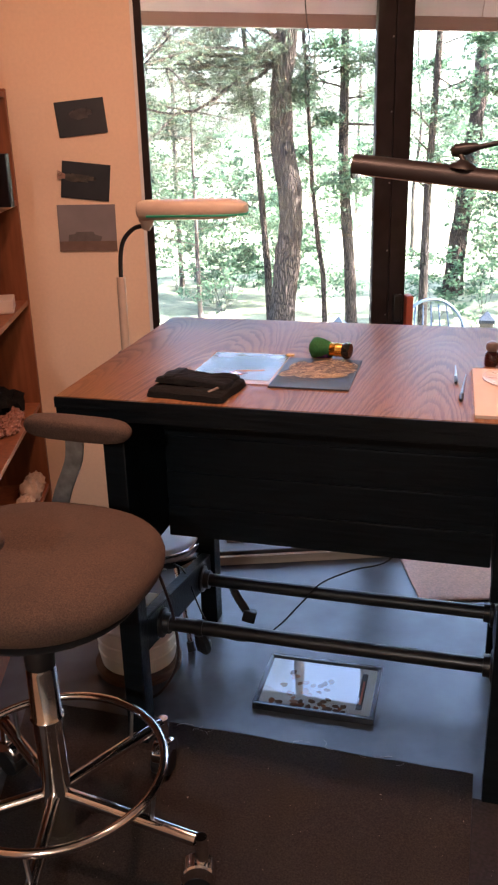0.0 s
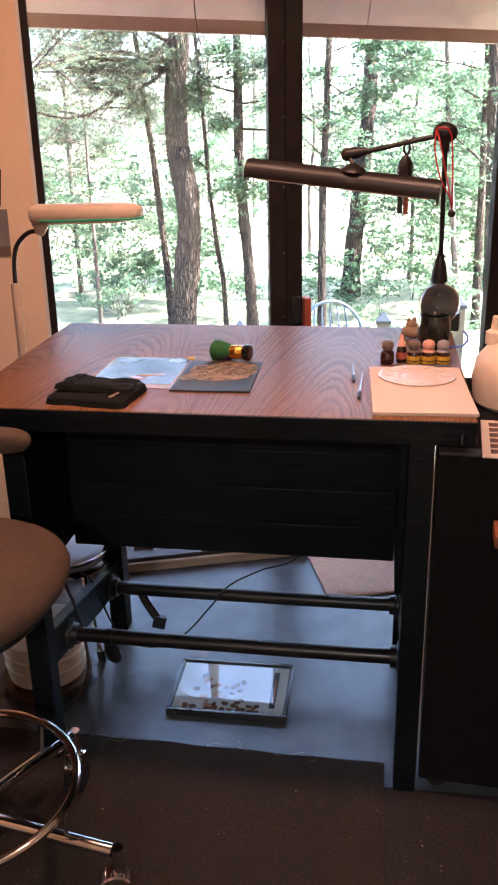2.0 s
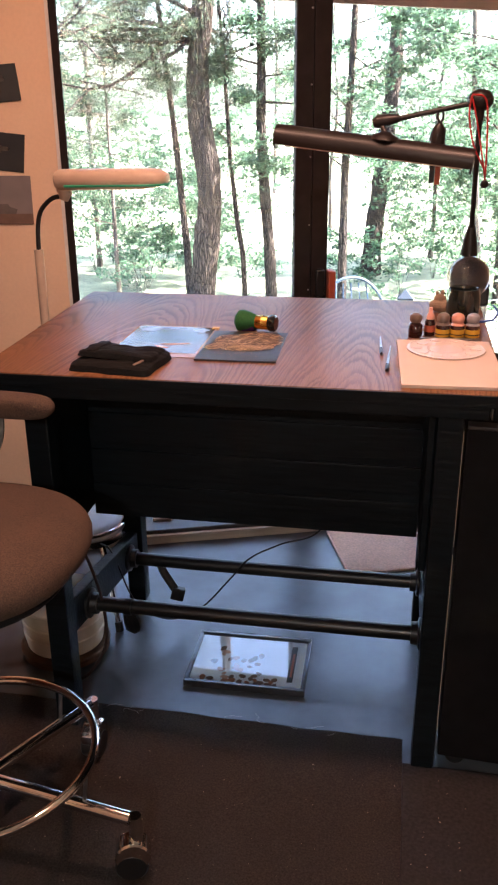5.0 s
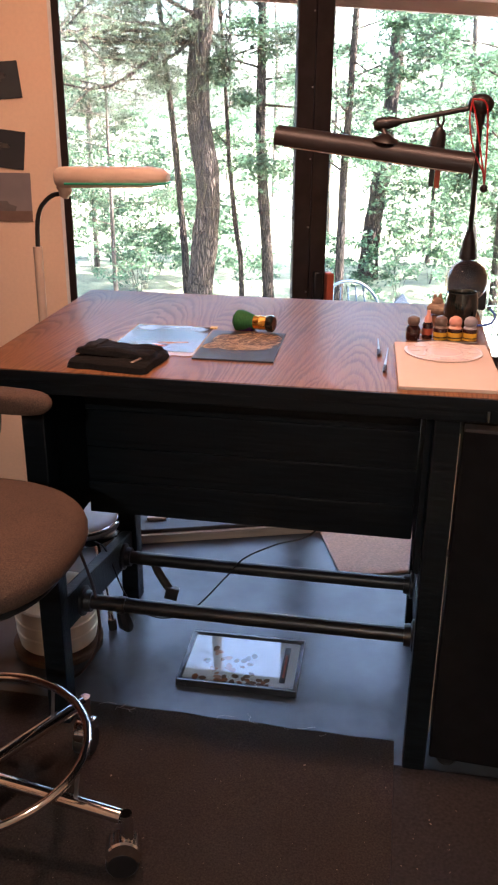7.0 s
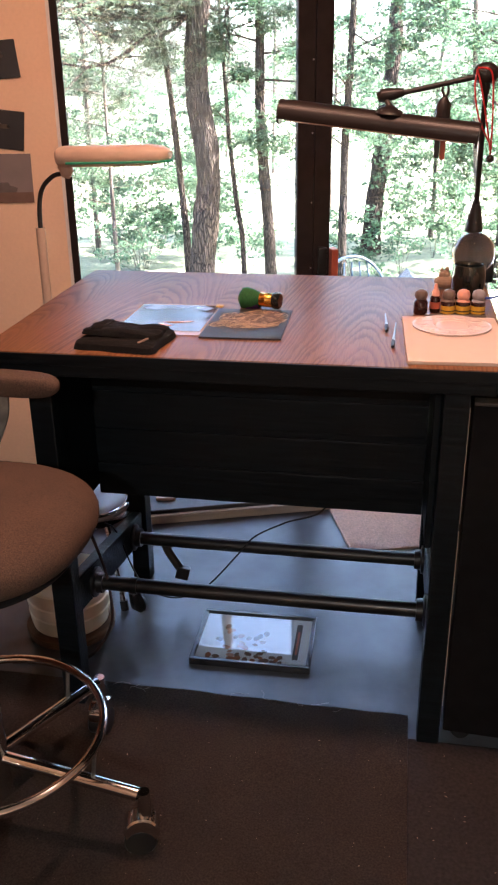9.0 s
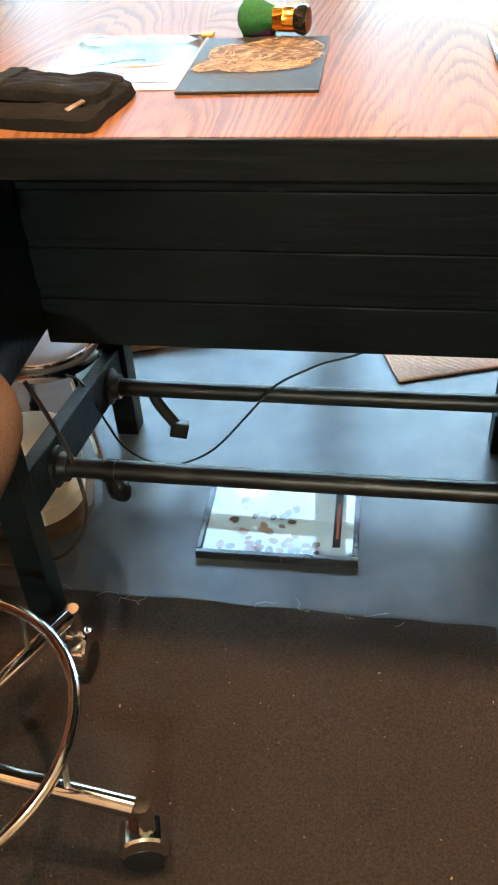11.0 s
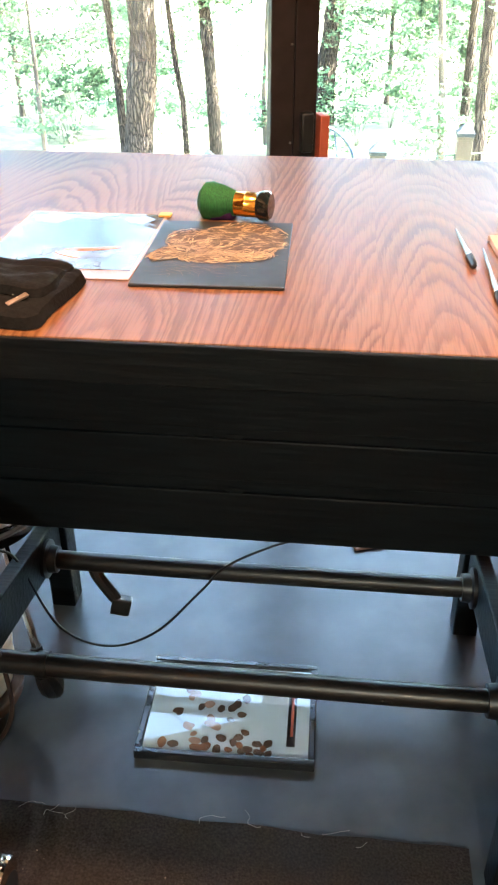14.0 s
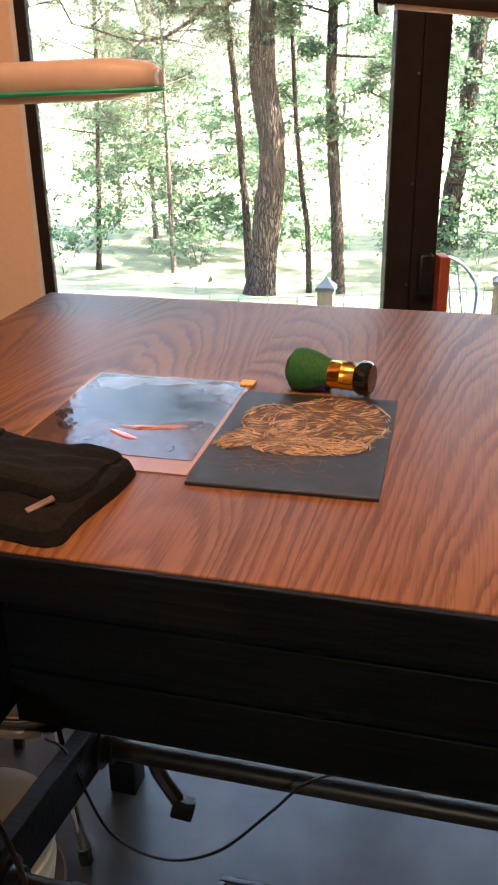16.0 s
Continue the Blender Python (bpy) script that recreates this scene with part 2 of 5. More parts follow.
PURPLEBRUSH = material("purple_bristle", (0.06, 0.012, 0.09), 0.75, vary=0.4, scale=120, bump=0.6)
GOLD = material("gold_metal", (0.85, 0.48, 0.10), 0.2, metal=1.0, vary=0.05)
INK = material("dark_ink_glass", (0.028, 0.008, 0.008), 0.12, vary=0.2, coat=0.7)
LABELYELLOW = material("yellow_label", (0.62, 0.36, 0.03), 0.5, vary=0.1)
CAPPINK = material("pink_cap", (0.72, 0.36, 0.27), 0.4, vary=0.05)
CAPGREY = material("grey_cap", (0.33, 0.32, 0.34), 0.4, vary=0.15)
CAPSMOKE = material("smoky_cap", (0.22, 0.17, 0.14), 0.3, vary=0.3)
SANDSTONE = material("pale_brown_stone", (0.35, 0.25, 0.17), 0.8, vary=0.25, bump=0.3)
BLUE = material("blue_ribbon", (0.05, 0.09, 0.35), 0.4, vary=0.05)
JUGWHITE = material("milky_plastic", (0.68, 0.54, 0.42), 0.5, vary=0.06)
MATFIBRE = material("brown_coir_mat", (0.80, 0.62, 0.53), 0.95, vary=0.15, scale=140, bump=0.8)
BUCKETWHITE = material("yellowed_white_plastic", (0.86, 0.82, 0.72), 0.4, vary=0.1, scale=8)
STOOLGREY = material("grey_vinyl", (0.34, 0.36, 0.39), 0.4, vary=0.06)
RUSTYTRAY = material("brown_wooden_tray", (0.10, 0.055, 0.032), 0.6, vary=0.3, stretch=(1, 1, 6))
WIREBROWN = material("brown_cable", (0.035, 0.02, 0.016), 0.5, vary=0.2)
MATWHITE = material("picture_mount", (0.56, 0.63, 0.69), 0.6, vary=0.03)
PRINTDARK = material("dark_photo_print", (0.011, 0.010, 0.012), 0.45, vary=0.4, scale=18)
PRINTGREY = material("grey_photo_paper", (0.22, 0.19, 0.19), 0.5, vary=0.1, scale=9)
BROWNLEAF = material("brown_dried_petals", (0.42, 0.25, 0.19), 0.7, vary=0.3)
REDBROWN = material("red_brown_paint", (0.40, 0.09, 0.045), 0.55, vary=0.1)
BARK = bark_material("tree_bark", (0.022, 0.018, 0.017), (0.115, 0.089, 0.077), 30)
BARKDARK = bark_material("dark_tree_bark", (0.024, 0.019, 0.017), (0.115, 0.090, 0.077), 40)
LEAF = material("tree_leaves", (0.122, 0.205, 0.142), 0.55, vary=0.3, scale=2, islands=0.35, through_light=0.62)
LEAFBLUE = material("cedar_needles", (0.105, 0.145, 0.110), 0.6, vary=0.3, scale=2, islands=0.4, through_light=0.5)
# pale bark; its lightness also paints the haze over farther trunks
BARKPALEHAZE = material("pale_hazed_bark", (0.13, 0.105, 0.092), 0.95, vary=0.45, scale=9, bump=1.0, stretch=(3, 3, 0.35), relief=0.02, gloss=0.1)
GRASS = material("sunlit_grass", (0.30, 0.31, 0.20), 0.9, vary=0.35, scale=3, big=0.4)
POSTWOOD = material("weathered_post_wood", (0.07, 0.055, 0.045), 0.8, vary=0.25, stretch=(3, 3, 0.4))
CAPBLUE = material("blue_post_cap", (0.008, 0.015, 0.026), 0.5, vary=0.1)
WIREGREEN = material("dark_green_wire", (0.03, 0.07, 0.05), 0.5, vary=0.1)


# ---- mesh tools ----
def box(bm, x0, x1, y0, y1, z0, z1, bevel=0.0, segs=2):
    made = bmesh.ops.create_cube(bm, size=1.0)["verts"]
    for v in made:
        v.co = Vector((x0 + (v.co.x + .5) * (x1 - x0), y0 + (v.co.y + .5) * (y1 - y0), z0 + (v.co.z + .5) * (z1 - z0)))
    if bevel:
        edges = {e for v in made for e in v.link_edges}
        rounded = set(bmesh.ops.bevel(bm, geom=list(edges), offset=bevel, segments=segs, affect="EDGES", profile=0.5)["faces"])
        for f in rounded:
            for e in f.edges:
                if any(g not in rounded for g in e.link_faces):
                    e.smooth = False
    return bm


def solid(*args, **kw):
    return box(bmesh.new(), *args, **kw)


def tube(bm, points, radius, segs=10, closed=False):
    """A round bar along points; radius is a number or one per point."""
    pts = [Vector(p) for p in points]
    n = len(pts)
    rad = radius if isinstance(radius, (list, tuple)) else [radius] * n
    rings, side = [], None
    for i, p in enumerate(pts):
        a = pts[(i - 1) % n] if closed or i else p
        c = pts[(i + 1) % n] if closed or i < n - 1 else p
        d = (c - a).normalized()
        if side is None:
            side = d.orthogonal().normalized()
        side = (side - d * side.dot(d)).normalized()
        up = d.cross(side)
        rings.append([bm.verts.new(p + (side * math.cos(k * math.tau / segs) + up * math.sin(k * math.tau / segs)) * rad[i]) for k in range(segs)])
    for i in range(n if closed else n - 1):
        a, b = rings[i], rings[(i + 1) % n]
        for k in range(segs):
            bm.faces.new((a[k], a[(k + 1) % segs], b[(k + 1) % segs], b[k]))
    if not closed:
        bm.faces.new(rings[0][::-1])
        bm.faces.new(rings[-1])
    return bm


def lathe(bm, profile, segs=24, centre=(0, 0, 0)):
    """Turns (radius, z) pairs round the upright axis through centre."""
    c = Vector(centre)
    rings = []
    for r, z in profile:
        if r < 1e-5:
            rings.append([bm.verts.new(c + Vector((0, 0, z)))])
        else:
            rings.append([bm.verts.new(c + Vector((r * math.cos(k * math.tau / segs), r * math.sin(k * math.tau / segs), z))) for k in range(segs)])
    for a, b in zip(rings, rings[1:]):
        for k in range(segs):
            j = (k + 1) % segs
            if len(a) == 1 and len(b) == 1:
                continue
            if len(a) == 1:
                bm.faces.new((a[0], b[j], b[k]))
            elif len(b) == 1:
                bm.faces.new((a[k], a[j], b[0]))
            else:
                bm.faces.new((a[k], a[j], b[j], b[k]))
    return bm


def turned(profile, segs=24, centre=(0, 0, 0)):
    return lathe(bmesh.new(), profile, segs, centre)


def bar(points, radius, segs=10, closed=False):
    return tube(bmesh.new(), points, radius, segs, closed)


def curve(points, steps=8):
    """A smooth line through points."""
    p = [Vector(q) for q in points]
    p = [2 * p[0] - p[1]] + p + [2 * p[-1] - p[-2]]
    out = []
    for a, b, c, d in zip(p, p[1:], p[2:], p[3:]):
        for k in range(steps):
            t = k / steps
            out.append(0.5 * (2 * b + (c - a) * t + (2 * a - 5 * b + 4 * c - d) * t * t + (3 * b - a - 3 * c + d) * t ** 3))
    return out + [p[-2]]


def arc(centre, radius, n=48, z=0.0):
    return [(centre[0] + radius * math.cos(k * math.tau / n), centre[1] + radius * math.sin(k * math.tau / n), z) for k in range(n)]


def mesh_ob(name, bm, mat, smooth=True):
    me = bpy.data.meshes.new(name)
    bmesh.ops.recalc_face_normals(bm, faces=bm.faces)
    if smooth:
        for f in bm.faces:
            f.smooth = True
        for e in bm.edges:
            if len(e.link_faces) == 2 and e.calc_face_angle() > 0.6:
                e.smooth = False
    bm.to_mesh(me)
    bm.free()
    me.materials.append(mat)
    return new(name, me)


def part(name, bm, mat, parent, label=""):
    ob = mesh_ob(name, bm, mat)
    ob.parent = parent
    return tagged(ob, label)


def thing(name, label, category, m=None, group=""):
    ob = new(name)
    ob.empty_display_size = 0.05
    if m is not None:
        ob.matrix_world = m
    return tagged(ob, label, category, group)


def single(name, bm, mat, label, category, m=None, group=""):
    ob = mesh_ob(name, bm, mat)
    if m is not None:
        ob.matrix_world = m
    return tagged(ob, label, category, group)


def setting(name, bm, mat, label, category, m=None):
    ob = mesh_ob(name, bm, mat)
    if m is not None:
        ob.matrix_world = m
    return tagged(ob, label, category, "", "structure")


# ---- the room ----
HIGH = 2.55
WIN_L, WIN_R, WIN_TOP = -0.87, 0.86, 2.30
setting("floor", solid(-1.62, 3.4, -6.2, 0.02, -0.12, 0.0), FLOOR, "dark blue-grey painted floor with a dull sheen", "floor", ROOM)
setting("ceiling", solid(-1.75, 3.5, -6.3, 0.14, HIGH, HIGH + 0.1), CEIL, "plain off-white painted ceiling", "ceiling", ROOM)
setting("wall_window_left", solid(-1.75, WIN_L - 0.012, 0.0, 0.13, 0, HIGH), WALL, "cream painted wall beside the tall window", "wall", ROOM)
setting("wall_window_right", solid(WIN_R, 3.5, 0.0, 0.13, 0, HIGH), WALL, "cream painted wall beside the tall window", "wall", ROOM)
setting("wall_window_head", solid(WIN_L - 0.012, WIN_R, 0.0, 0.13, WIN_TOP, HIGH), WALL, "cream painted wall above the tall window", "wall", ROOM)
setting("wall_left", solid(-1.75, -1.62, -6.3, 0.0, 0, HIGH), WALL, "cream painted side wall behind the bookcase", "wall", ROOM)
setting("wall_right", solid(3.4, 3.5, -6.3, 0.0, 0, HIGH), WALL, "cream painted side wall", "wall", ROOM)
setting("wall_back", solid(-1.62, 3.4, -6.3, -6.2, 0, HIGH), WALL, "cream painted back wall", "wall", ROOM)

# tall window: jambs, double centre post, rails and two panes
window = tagged(thing("window_1", "tall window with dark bronze frames and clear panes", "window", ROOM), kind="structure")
part("left_trim", solid(WIN_L - 0.012, WIN_L, -0.004, 0.12, 0.0, WIN_TOP), WHITETRIM, window, "thin white strip beside the jamb")
part("left_jamb", solid(WIN_L, WIN_L + 0.024, -0.012, 0.034, 0.03, WIN_TOP, bevel=0.003), FRAMEBROWN, window)
part("right_jamb", solid(0.805, WIN_R, -0.012, 0.034, 0.03, WIN_TOP, bevel=0.003), FRAMEBROWN, window)
part("centre_post", solid(-0.061, 0.0, -0.012, 0.034, 0.03, WIN_TOP, bevel=0.004), FRAMEBROWN, window)
part("sliding_stile", solid(0.003, 0.064, -0.004, 0.034, 0.03, WIN_TOP, bevel=0.004), FRAMEBROWN, window)
part("head_rail", solid(WIN_L + 0.024, 0.805, 0.0, 0.06, WIN_TOP - 0.06, WIN_TOP, bevel=0.003), FRAMEBROWN, window)
part("bottom_rail", solid(WIN_L + 0.024, 0.805, 0.0, 0.06, 0.03, 0.13, bevel=0.003), FRAMEBROWN, window)
for k in range(9):
    part("screw", turned(((0, 0.0), (0.0035, 0.0005), (0.0025, 0.002), (0, 0.0022)), 8), STEEL, window).matrix_basis = pose(-0.008, -0.0125, 0.12 + 0.235 * k, 90, 0, 0)
for a, b in ((WIN_L + 0.024, -0.061), (0.064, 0.805)):
    p = part("pane", solid(a - 0.012, b + 0.012, 0.022, 0.028, 0.118, WIN_TOP - 0.048), PANE, window)
    p.visible_shadow = False
latch = part("latch", solid(0.018, 0.052, -0.03, -0.004, 0.80, 0.90, bevel=0.006), BLACKPLASTIC, window, "small black door latch")
part("handle", solid(0.066, 0.092, -0.035, 0.02, 0.70, 0.893, bevel=0.004), REDBROWN, window, "red-brown wooden pull handle")

# low platform along the window with a pale front edge
setting("window_step", solid(-1.28, 3.3, -0.352, 0.0, 0.0, 0.048, bevel=0.004), DARKWOOD, "low dark wooden step along the window", "step", ROOM)
setting("window_step_edge", solid(-1.28, 3.3, -0.370, -0.3525, 0.0, 0.034, bevel=0.003), PLINTHWOOD, "pale worn wooden edge strip of the step", "trim", ROOM)

# ---- drafting table ----
table = thing("drafting_table", "large black-painted drafting table with a stained oak top", "table")
def splayed(bm):
    """The table's left side runs slightly outwards to the back."""
    for v in bm.verts:
        if v.co.x < -0.5:
            v.co.x -= 0.030 * v.co.y / 0.826
    return bm


part("tabletop", splayed(solid(-0.545, 0.556, 0.002, 0.830, 0.942, 0.95, bevel=0.0015)), OAK, table, "stained oak top with strong wavy grain")
part("front_apron", solid(-0.547, 0.525, 0.002, 0.028, 0.898, 0.9418, bevel=0.003), BLACK_PAINT, table)
part("front_lip", solid(-0.546, 0.556, -0.004, 0.0015, 0.925, 0.9492, bevel=0.001), BLACK_PAINT, table, "black-painted front edge with chipped corner")
part("back_apron", solid(-0.575, 0.556, 0.80, 0.826, 0.898, 0.9418, bevel=0.003), BLACK_PAINT, table)
part("side_apron", splayed(solid(-0.547, -0.522, 0.028, 0.80, 0.898, 0.9418, bevel=0.003)), BLACK_PAINT, table)
part("side_apron", solid(0.531, 0.556, 0.002, 0.80, 0.898, 0.9418, bevel=0.003), BLACK_PAINT, table)
part("underside", solid(-0.525, 0.531, 0.028, 0.80, 0.915, 0.9415), BLACK_PAINT, table)
for zs in ((0.48, 0.5695), (0.5905, 0.6645), (0.6805, 0.7635), (0.776, 0.8975)):
    part("panel_board", solid(-0.412, 0.412, 0.2935, 0.312, *zs, bevel=0.003), BLACK_PAINT, table)
for zs in ((0.566, 0.594), (0.661, 0.684), (0.760, 0.779)):
    part("batten", solid(-0.412, 0.412, 0.299, 0.314, *zs, bevel=0.003), BLACK_PAINT, table)
for kz in (0.5735, 0.6685, 0.766):
    part("knot", turned(((0, 0.0005), (0.003, 0.0006), (0.006, 0.0004), (0.008, 0.0)), 14), BLACK_PAINT, table, "raised wood knot").matrix_basis = pose(0.005, 0.2937, kz, 90, 0, 0) @ Matrix.Diagonal((1.8, 0.55, 1, 1))
for xs in ((-0.428, -0.4125), (0.4125, 0.428)):
    part("side_board", solid(*xs, 0.089, 0.629, 0.505, 0.8975, bevel=0.003), BLACK_PAINT, table)
for xs in ((-0.457, -0.403), (0.428, 0.480)):
    part("front_leg", solid(*xs, 0.035, 0.088, 0.0, 0.8975, bevel=0.004), BLACK_PAINT, table, "black-painted leg with worn corners")
    part("back_leg", solid(*xs, 0.630, 0.685, 0.0, 0.8975, bevel=0.004), BLACK_PAINT, table, "black-painted leg with worn corners")
    bm = solid(xs[0] + 0.010, xs[1] - 0.012, 0.089, 0.629, -0.048, 0.048, bevel=0.004)
    for v in bm.verts:
        v.co.z += 0.270 - 0.16 * (v.co.y - 0.206)
    part("stringer", bm, BLACK_PAINT, table, "black-painted side rail sloping down to the back leg")
RX0, RX1 = -0.4145, 0.4375
for ry, rz in ((0.206, 0.264), (0.536, 0.213)):
    rail = part("foot_rail", bar([(RX0, ry, rz), (-0.2, ry, rz - 0.001), (0.2, ry, rz - 0.001), (RX1, ry, rz)], 0.0195, 16), BLACK_IRON, table, "black iron pipe foot rail")
    for fx, s in ((RX0, -1), (RX1, 1)):
        fl = part("flange", turned(((0, 0), (0.040, 0), (0.040, 0.007), (0.029, 0.010), (0.027, 0.026), (0, 0.026)), 20), BLACK_IRON, table)
        fl.matrix_basis = pose(fx, ry, rz, 0, -90 * s, 0)

# thin pale strip in two lengths along the right front leg
for z0, z1 in ((0.12, 0.58), (0.60, 0.86)):
    part("pale_edge", solid(0.4802, 0.4814, 0.0345, 0.040, z0, z1), PLINTHWOOD, table, "thin pale strip along the leg edge")

# ---- drafting chair ----
ARMGREY = material("worn_grey_steel", (0.30, 0.32, 0.31), 0.35, metal=0.5, vary=0.35, scale=40)
chair = thing("drafting_chair", "tall swivel drafting chair with worn brown upholstery and chrome base", "chair", pose(-0.449, -0.343, 0))


def cushion(rx, ry, thick, power=2.4, crown=0.02, n=48):
    """A rounded pad: its outline is a soft squared oval."""
    bm = bmesh.new()
    rows = []
    levels = [(0.25, crown * .97), (0.5, crown * .88), (0.68, crown * .72)] + [(1 - 0.2 * (1 - math.sin(math.radians(q))), crown * .55 - (thick + crown * .55) * (0.5 - 0.5 * math.cos(math.radians(q)))) for q in range(10, 175, 18)] + [(0.5, -thick * 1.03)]
    for s, z in levels:
        ring = []
        for k in range(n):
            a = k * math.tau / n
            c, sn = math.cos(a), math.sin(a)
            r = (abs(c) ** power + abs(sn) ** power) ** (-1 / power)
            ring.append(bm.verts.new((rx * s * r * c, ry * s * r * sn, z)))
        rows.append(ring)
    bm.faces.new(rows[0])
    bm.faces.new(rows[-1][::-1])
    for a, b in zip(rows, rows[1:]):
        for k in range(n):
            bm.faces.new((a[k], b[k], b[(k + 1) % n], a[(k + 1) % n]))
    return bm


part("seat", cushion(0.25, 0.24, 0.066, crown=0.026), SEATCLOTH, chair, "worn brown upholstered round-cornered seat").matrix_basis = pose(0.006, 0.0, 0.748)
part("seat_pan", cushion(0.225, 0.215, 0.02, crown=0.0), BLACKPLASTIC, chair).matrix_basis = pose(0, 0, 0.682)
back = part("backrest", cushion(0.15, 0.22, 0.05), SEATCLOTH, chair, "brown upholstered backrest")
back.matrix_basis = pose(-0.285, 0.0, 1.04, 0, 82, 0)
part("back_bracket", bar(curve([(-0.12, 0, 0.668), (-0.27, 0, 0.672), (-0.335, 0, 0.75), (-0.335, 0, 1.0)]), 0.014, 10), BLACK_IRON, chair)
for s in (1, -1):
    arm = part("armrest", cushion(0.125, 0.032, 0.036, power=3, crown=0.008), SEATCLOTH, chair, "brown padded armrest")
    arm.matrix_basis = pose(0.0, 0.25 * s, 0.93, 0, 0, -4)
    bm = bmesh.new()
    path = curve([(-0.008, 0.25 * s, 0.895), (-0.016, 0.252 * s, 0.84), (-0.046, 0.25 * s, 0.77), (-0.062, 0.225 * s, 0.70), (-0.05, 0.10 * s, 0.665)], 5)
    rows = []
    for i, p in enumerate(path):
        d = (path[min(i + 1, len(path) - 1)] - path[max(i - 1, 0)]).normalized()
        nrm = d.cross(Vector((1, 0, 0))).normalized()
        rows.append([bm.verts.new(p + Vector((a, 0, 0)) + nrm * b) for a, b in ((-0.02, -0.003), (0.02, -0.003), (0.02, 0.003), (-0.02, 0.003))])
    for a, b in zip(rows, rows[1:]):
        for k in range(4):
            bm.faces.new((a[k], a[(k + 1) % 4], b[(k + 1) % 4], b[k]))
    bm.faces.new(rows[0][::-1])
    bm.faces.new(rows[-1])
    part("arm_bracket", bm, ARMGREY, chair, "worn flat steel arm bracket")
part("gaiter", turned(((0, 0.50), (0.030, 0.50), (0.031, 0.53), (0.028, 0.545), (0.025, 0.55), (0.027, 0.56), (0.024, 0.57), (0.027, 0.58), (0.024, 0.59), (0.023, 0.672), (0, 0.672)), 24), BLACKPLASTIC, chair, "black ribbed column gaiter")
part("sleeve", turned(((0.031, 0.375), (0.0345, 0.378), (0.031, 0.383), (0.030, 0.49), (0.028, 0.50), (0.0, 0.50)), 28), CHROME, chair, "bright chrome column sleeve")
part("column", turned(((0.0, 0.085), (0.0305, 0.085), (0.0305, 0.374), (0, 0.3745)), 28), CHROME, chair)
part("foot_ring", bar(arc((0, 0), 0.232, 64, 0.25), 0.0095, 12, closed=True), CHROME, chair, "bright chrome foot ring")
ANG0 = math.radians(-3.7)
for k in range(5):
    a = ANG0 + k * math.tau / 5
    c, s = math.cos(a), math.sin(a)
    leg = part("base_leg", bar([(0.025 * c, 0.025 * s, 0.182), (0.12 * c, 0.12 * s, 0.172), (0.318 * c, 0.318 * s, 0.148)], 0.0145, 12), CHROME, chair)
    part("strut", bar([(0.232 * c, 0.232 * s, 0.243), (0.222 * c, 0.222 * s, 0.165)], 0.0045, 8), STEEL, chair)
    cas = part("caster", bar([(0.329 * c, 0.329 * s, 0.158), (0.329 * c, 0.329 * s, 0.118), (0.326 * c, 0.326 * s, 0.070)], [0.0125, 0.014, 0.0165], 16), CHROME, chair)
    wx, wy = 0.322 * c + 0.004 * s, 0.322 * s - 0.004 * c
    hood = part("caster_hood", turned(((0, -0.021), (0.033, -0.021), (0.036, -0.017), (0.036, 0.017), (0.033, 0.021), (0, 0.021)), 22), CHROME, cas, "chrome caster hood")
    hood.matrix_basis = pose(wx, wy, 0.066, 90, 0, math.degrees(a) + 20)
    wheel = part("wheel", turned(((0, -0.023), (0.030, -0.023), (0.034, -0.019), (0.034, 0.019), (0.030, 0.023), (0, 0.023)), 22), BLACKPLASTIC, cas, "black caster wheel")
    wheel.matrix_basis = pose(wx - 0.004 * c, wy - 0.004 * s, 0.0415, 90, 0, math.degrees(a) + 20)

# ---- on the table ----
TOP = 0.9502


def sheet(w, d, thick, bevel=0.0008):
    return solid(-w / 2, w / 2, -d / 2, d / 2, 0, thick, bevel=bevel, segs=1)


def blob(rx, ry, rz, n=20, m=10, rough=0.0, freq=8.0, flat=0.0):
    bm = bmesh.new()
    bmesh.ops.create_uvsphere(bm, u_segments=n, v_segments=m, radius=1.0)
    for v in bm.verts:
        k = 1 + rough * noise.noise(v.co * freq * 0.3)
        v.co = Vector((v.co.x * rx * k, v.co.y * ry * k, max(v.co.z * rz * k, -rz * (1 - flat))))
    return bm


# scratchboard drawing of a sleeping bird, as pale strokes on black
art = thing("scratchboard", "black scratchboard with a pale brown scratched drawing", "drawing", pose(-0.011, 0.276, TOP, 0, 0, 1.5))
part("board", sheet(0.181, 0.25, 0.004), BOARDBLACK, art)
TAN = material("pale_brown_scratches", (0.50, 0.37, 0.27), 0.7, vary=0.35, scale=70, islands=0.45)
MIDTAN = material("mid_brown_scratches", (0.15, 0.105, 0.075), 0.7, vary=0.5, scale=110, stretch=(1, 3, 1))
SHAPES = ((0.024, 0.040, 0.062, 0.076, -8), (-0.036, 0.030, 0.034, 0.056, 16), (-0.060, -0.016, 0.018, 0.030, -30), (0.014, -0.026, 0.058, 0.020, 10))


def oval(cx, cy, rx, ry, turn, a, k=1.0):
    c, sn = math.cos(math.radians(turn)), math.sin(math.radians(turn))
    px, py = rx * k * math.cos(a), ry * k * math.sin(a)
    return cx + px * c - py * sn, cy + px * sn + py * c


rng = random.Random(5)
for q, shape in enumerate(SHAPES):
    bm = bmesh.new()
    bm.faces.new([bm.verts.new((*oval(*shape, k * math.tau / 60, 0.93 + 0.05 * math.sin(k * 1.9) + 0.03 * math.sin(k * 4.3)), 0.0043 + 0.00012 * q)) for k in range(60)])
    part("shaded_ground", bm, MIDTAN, art)


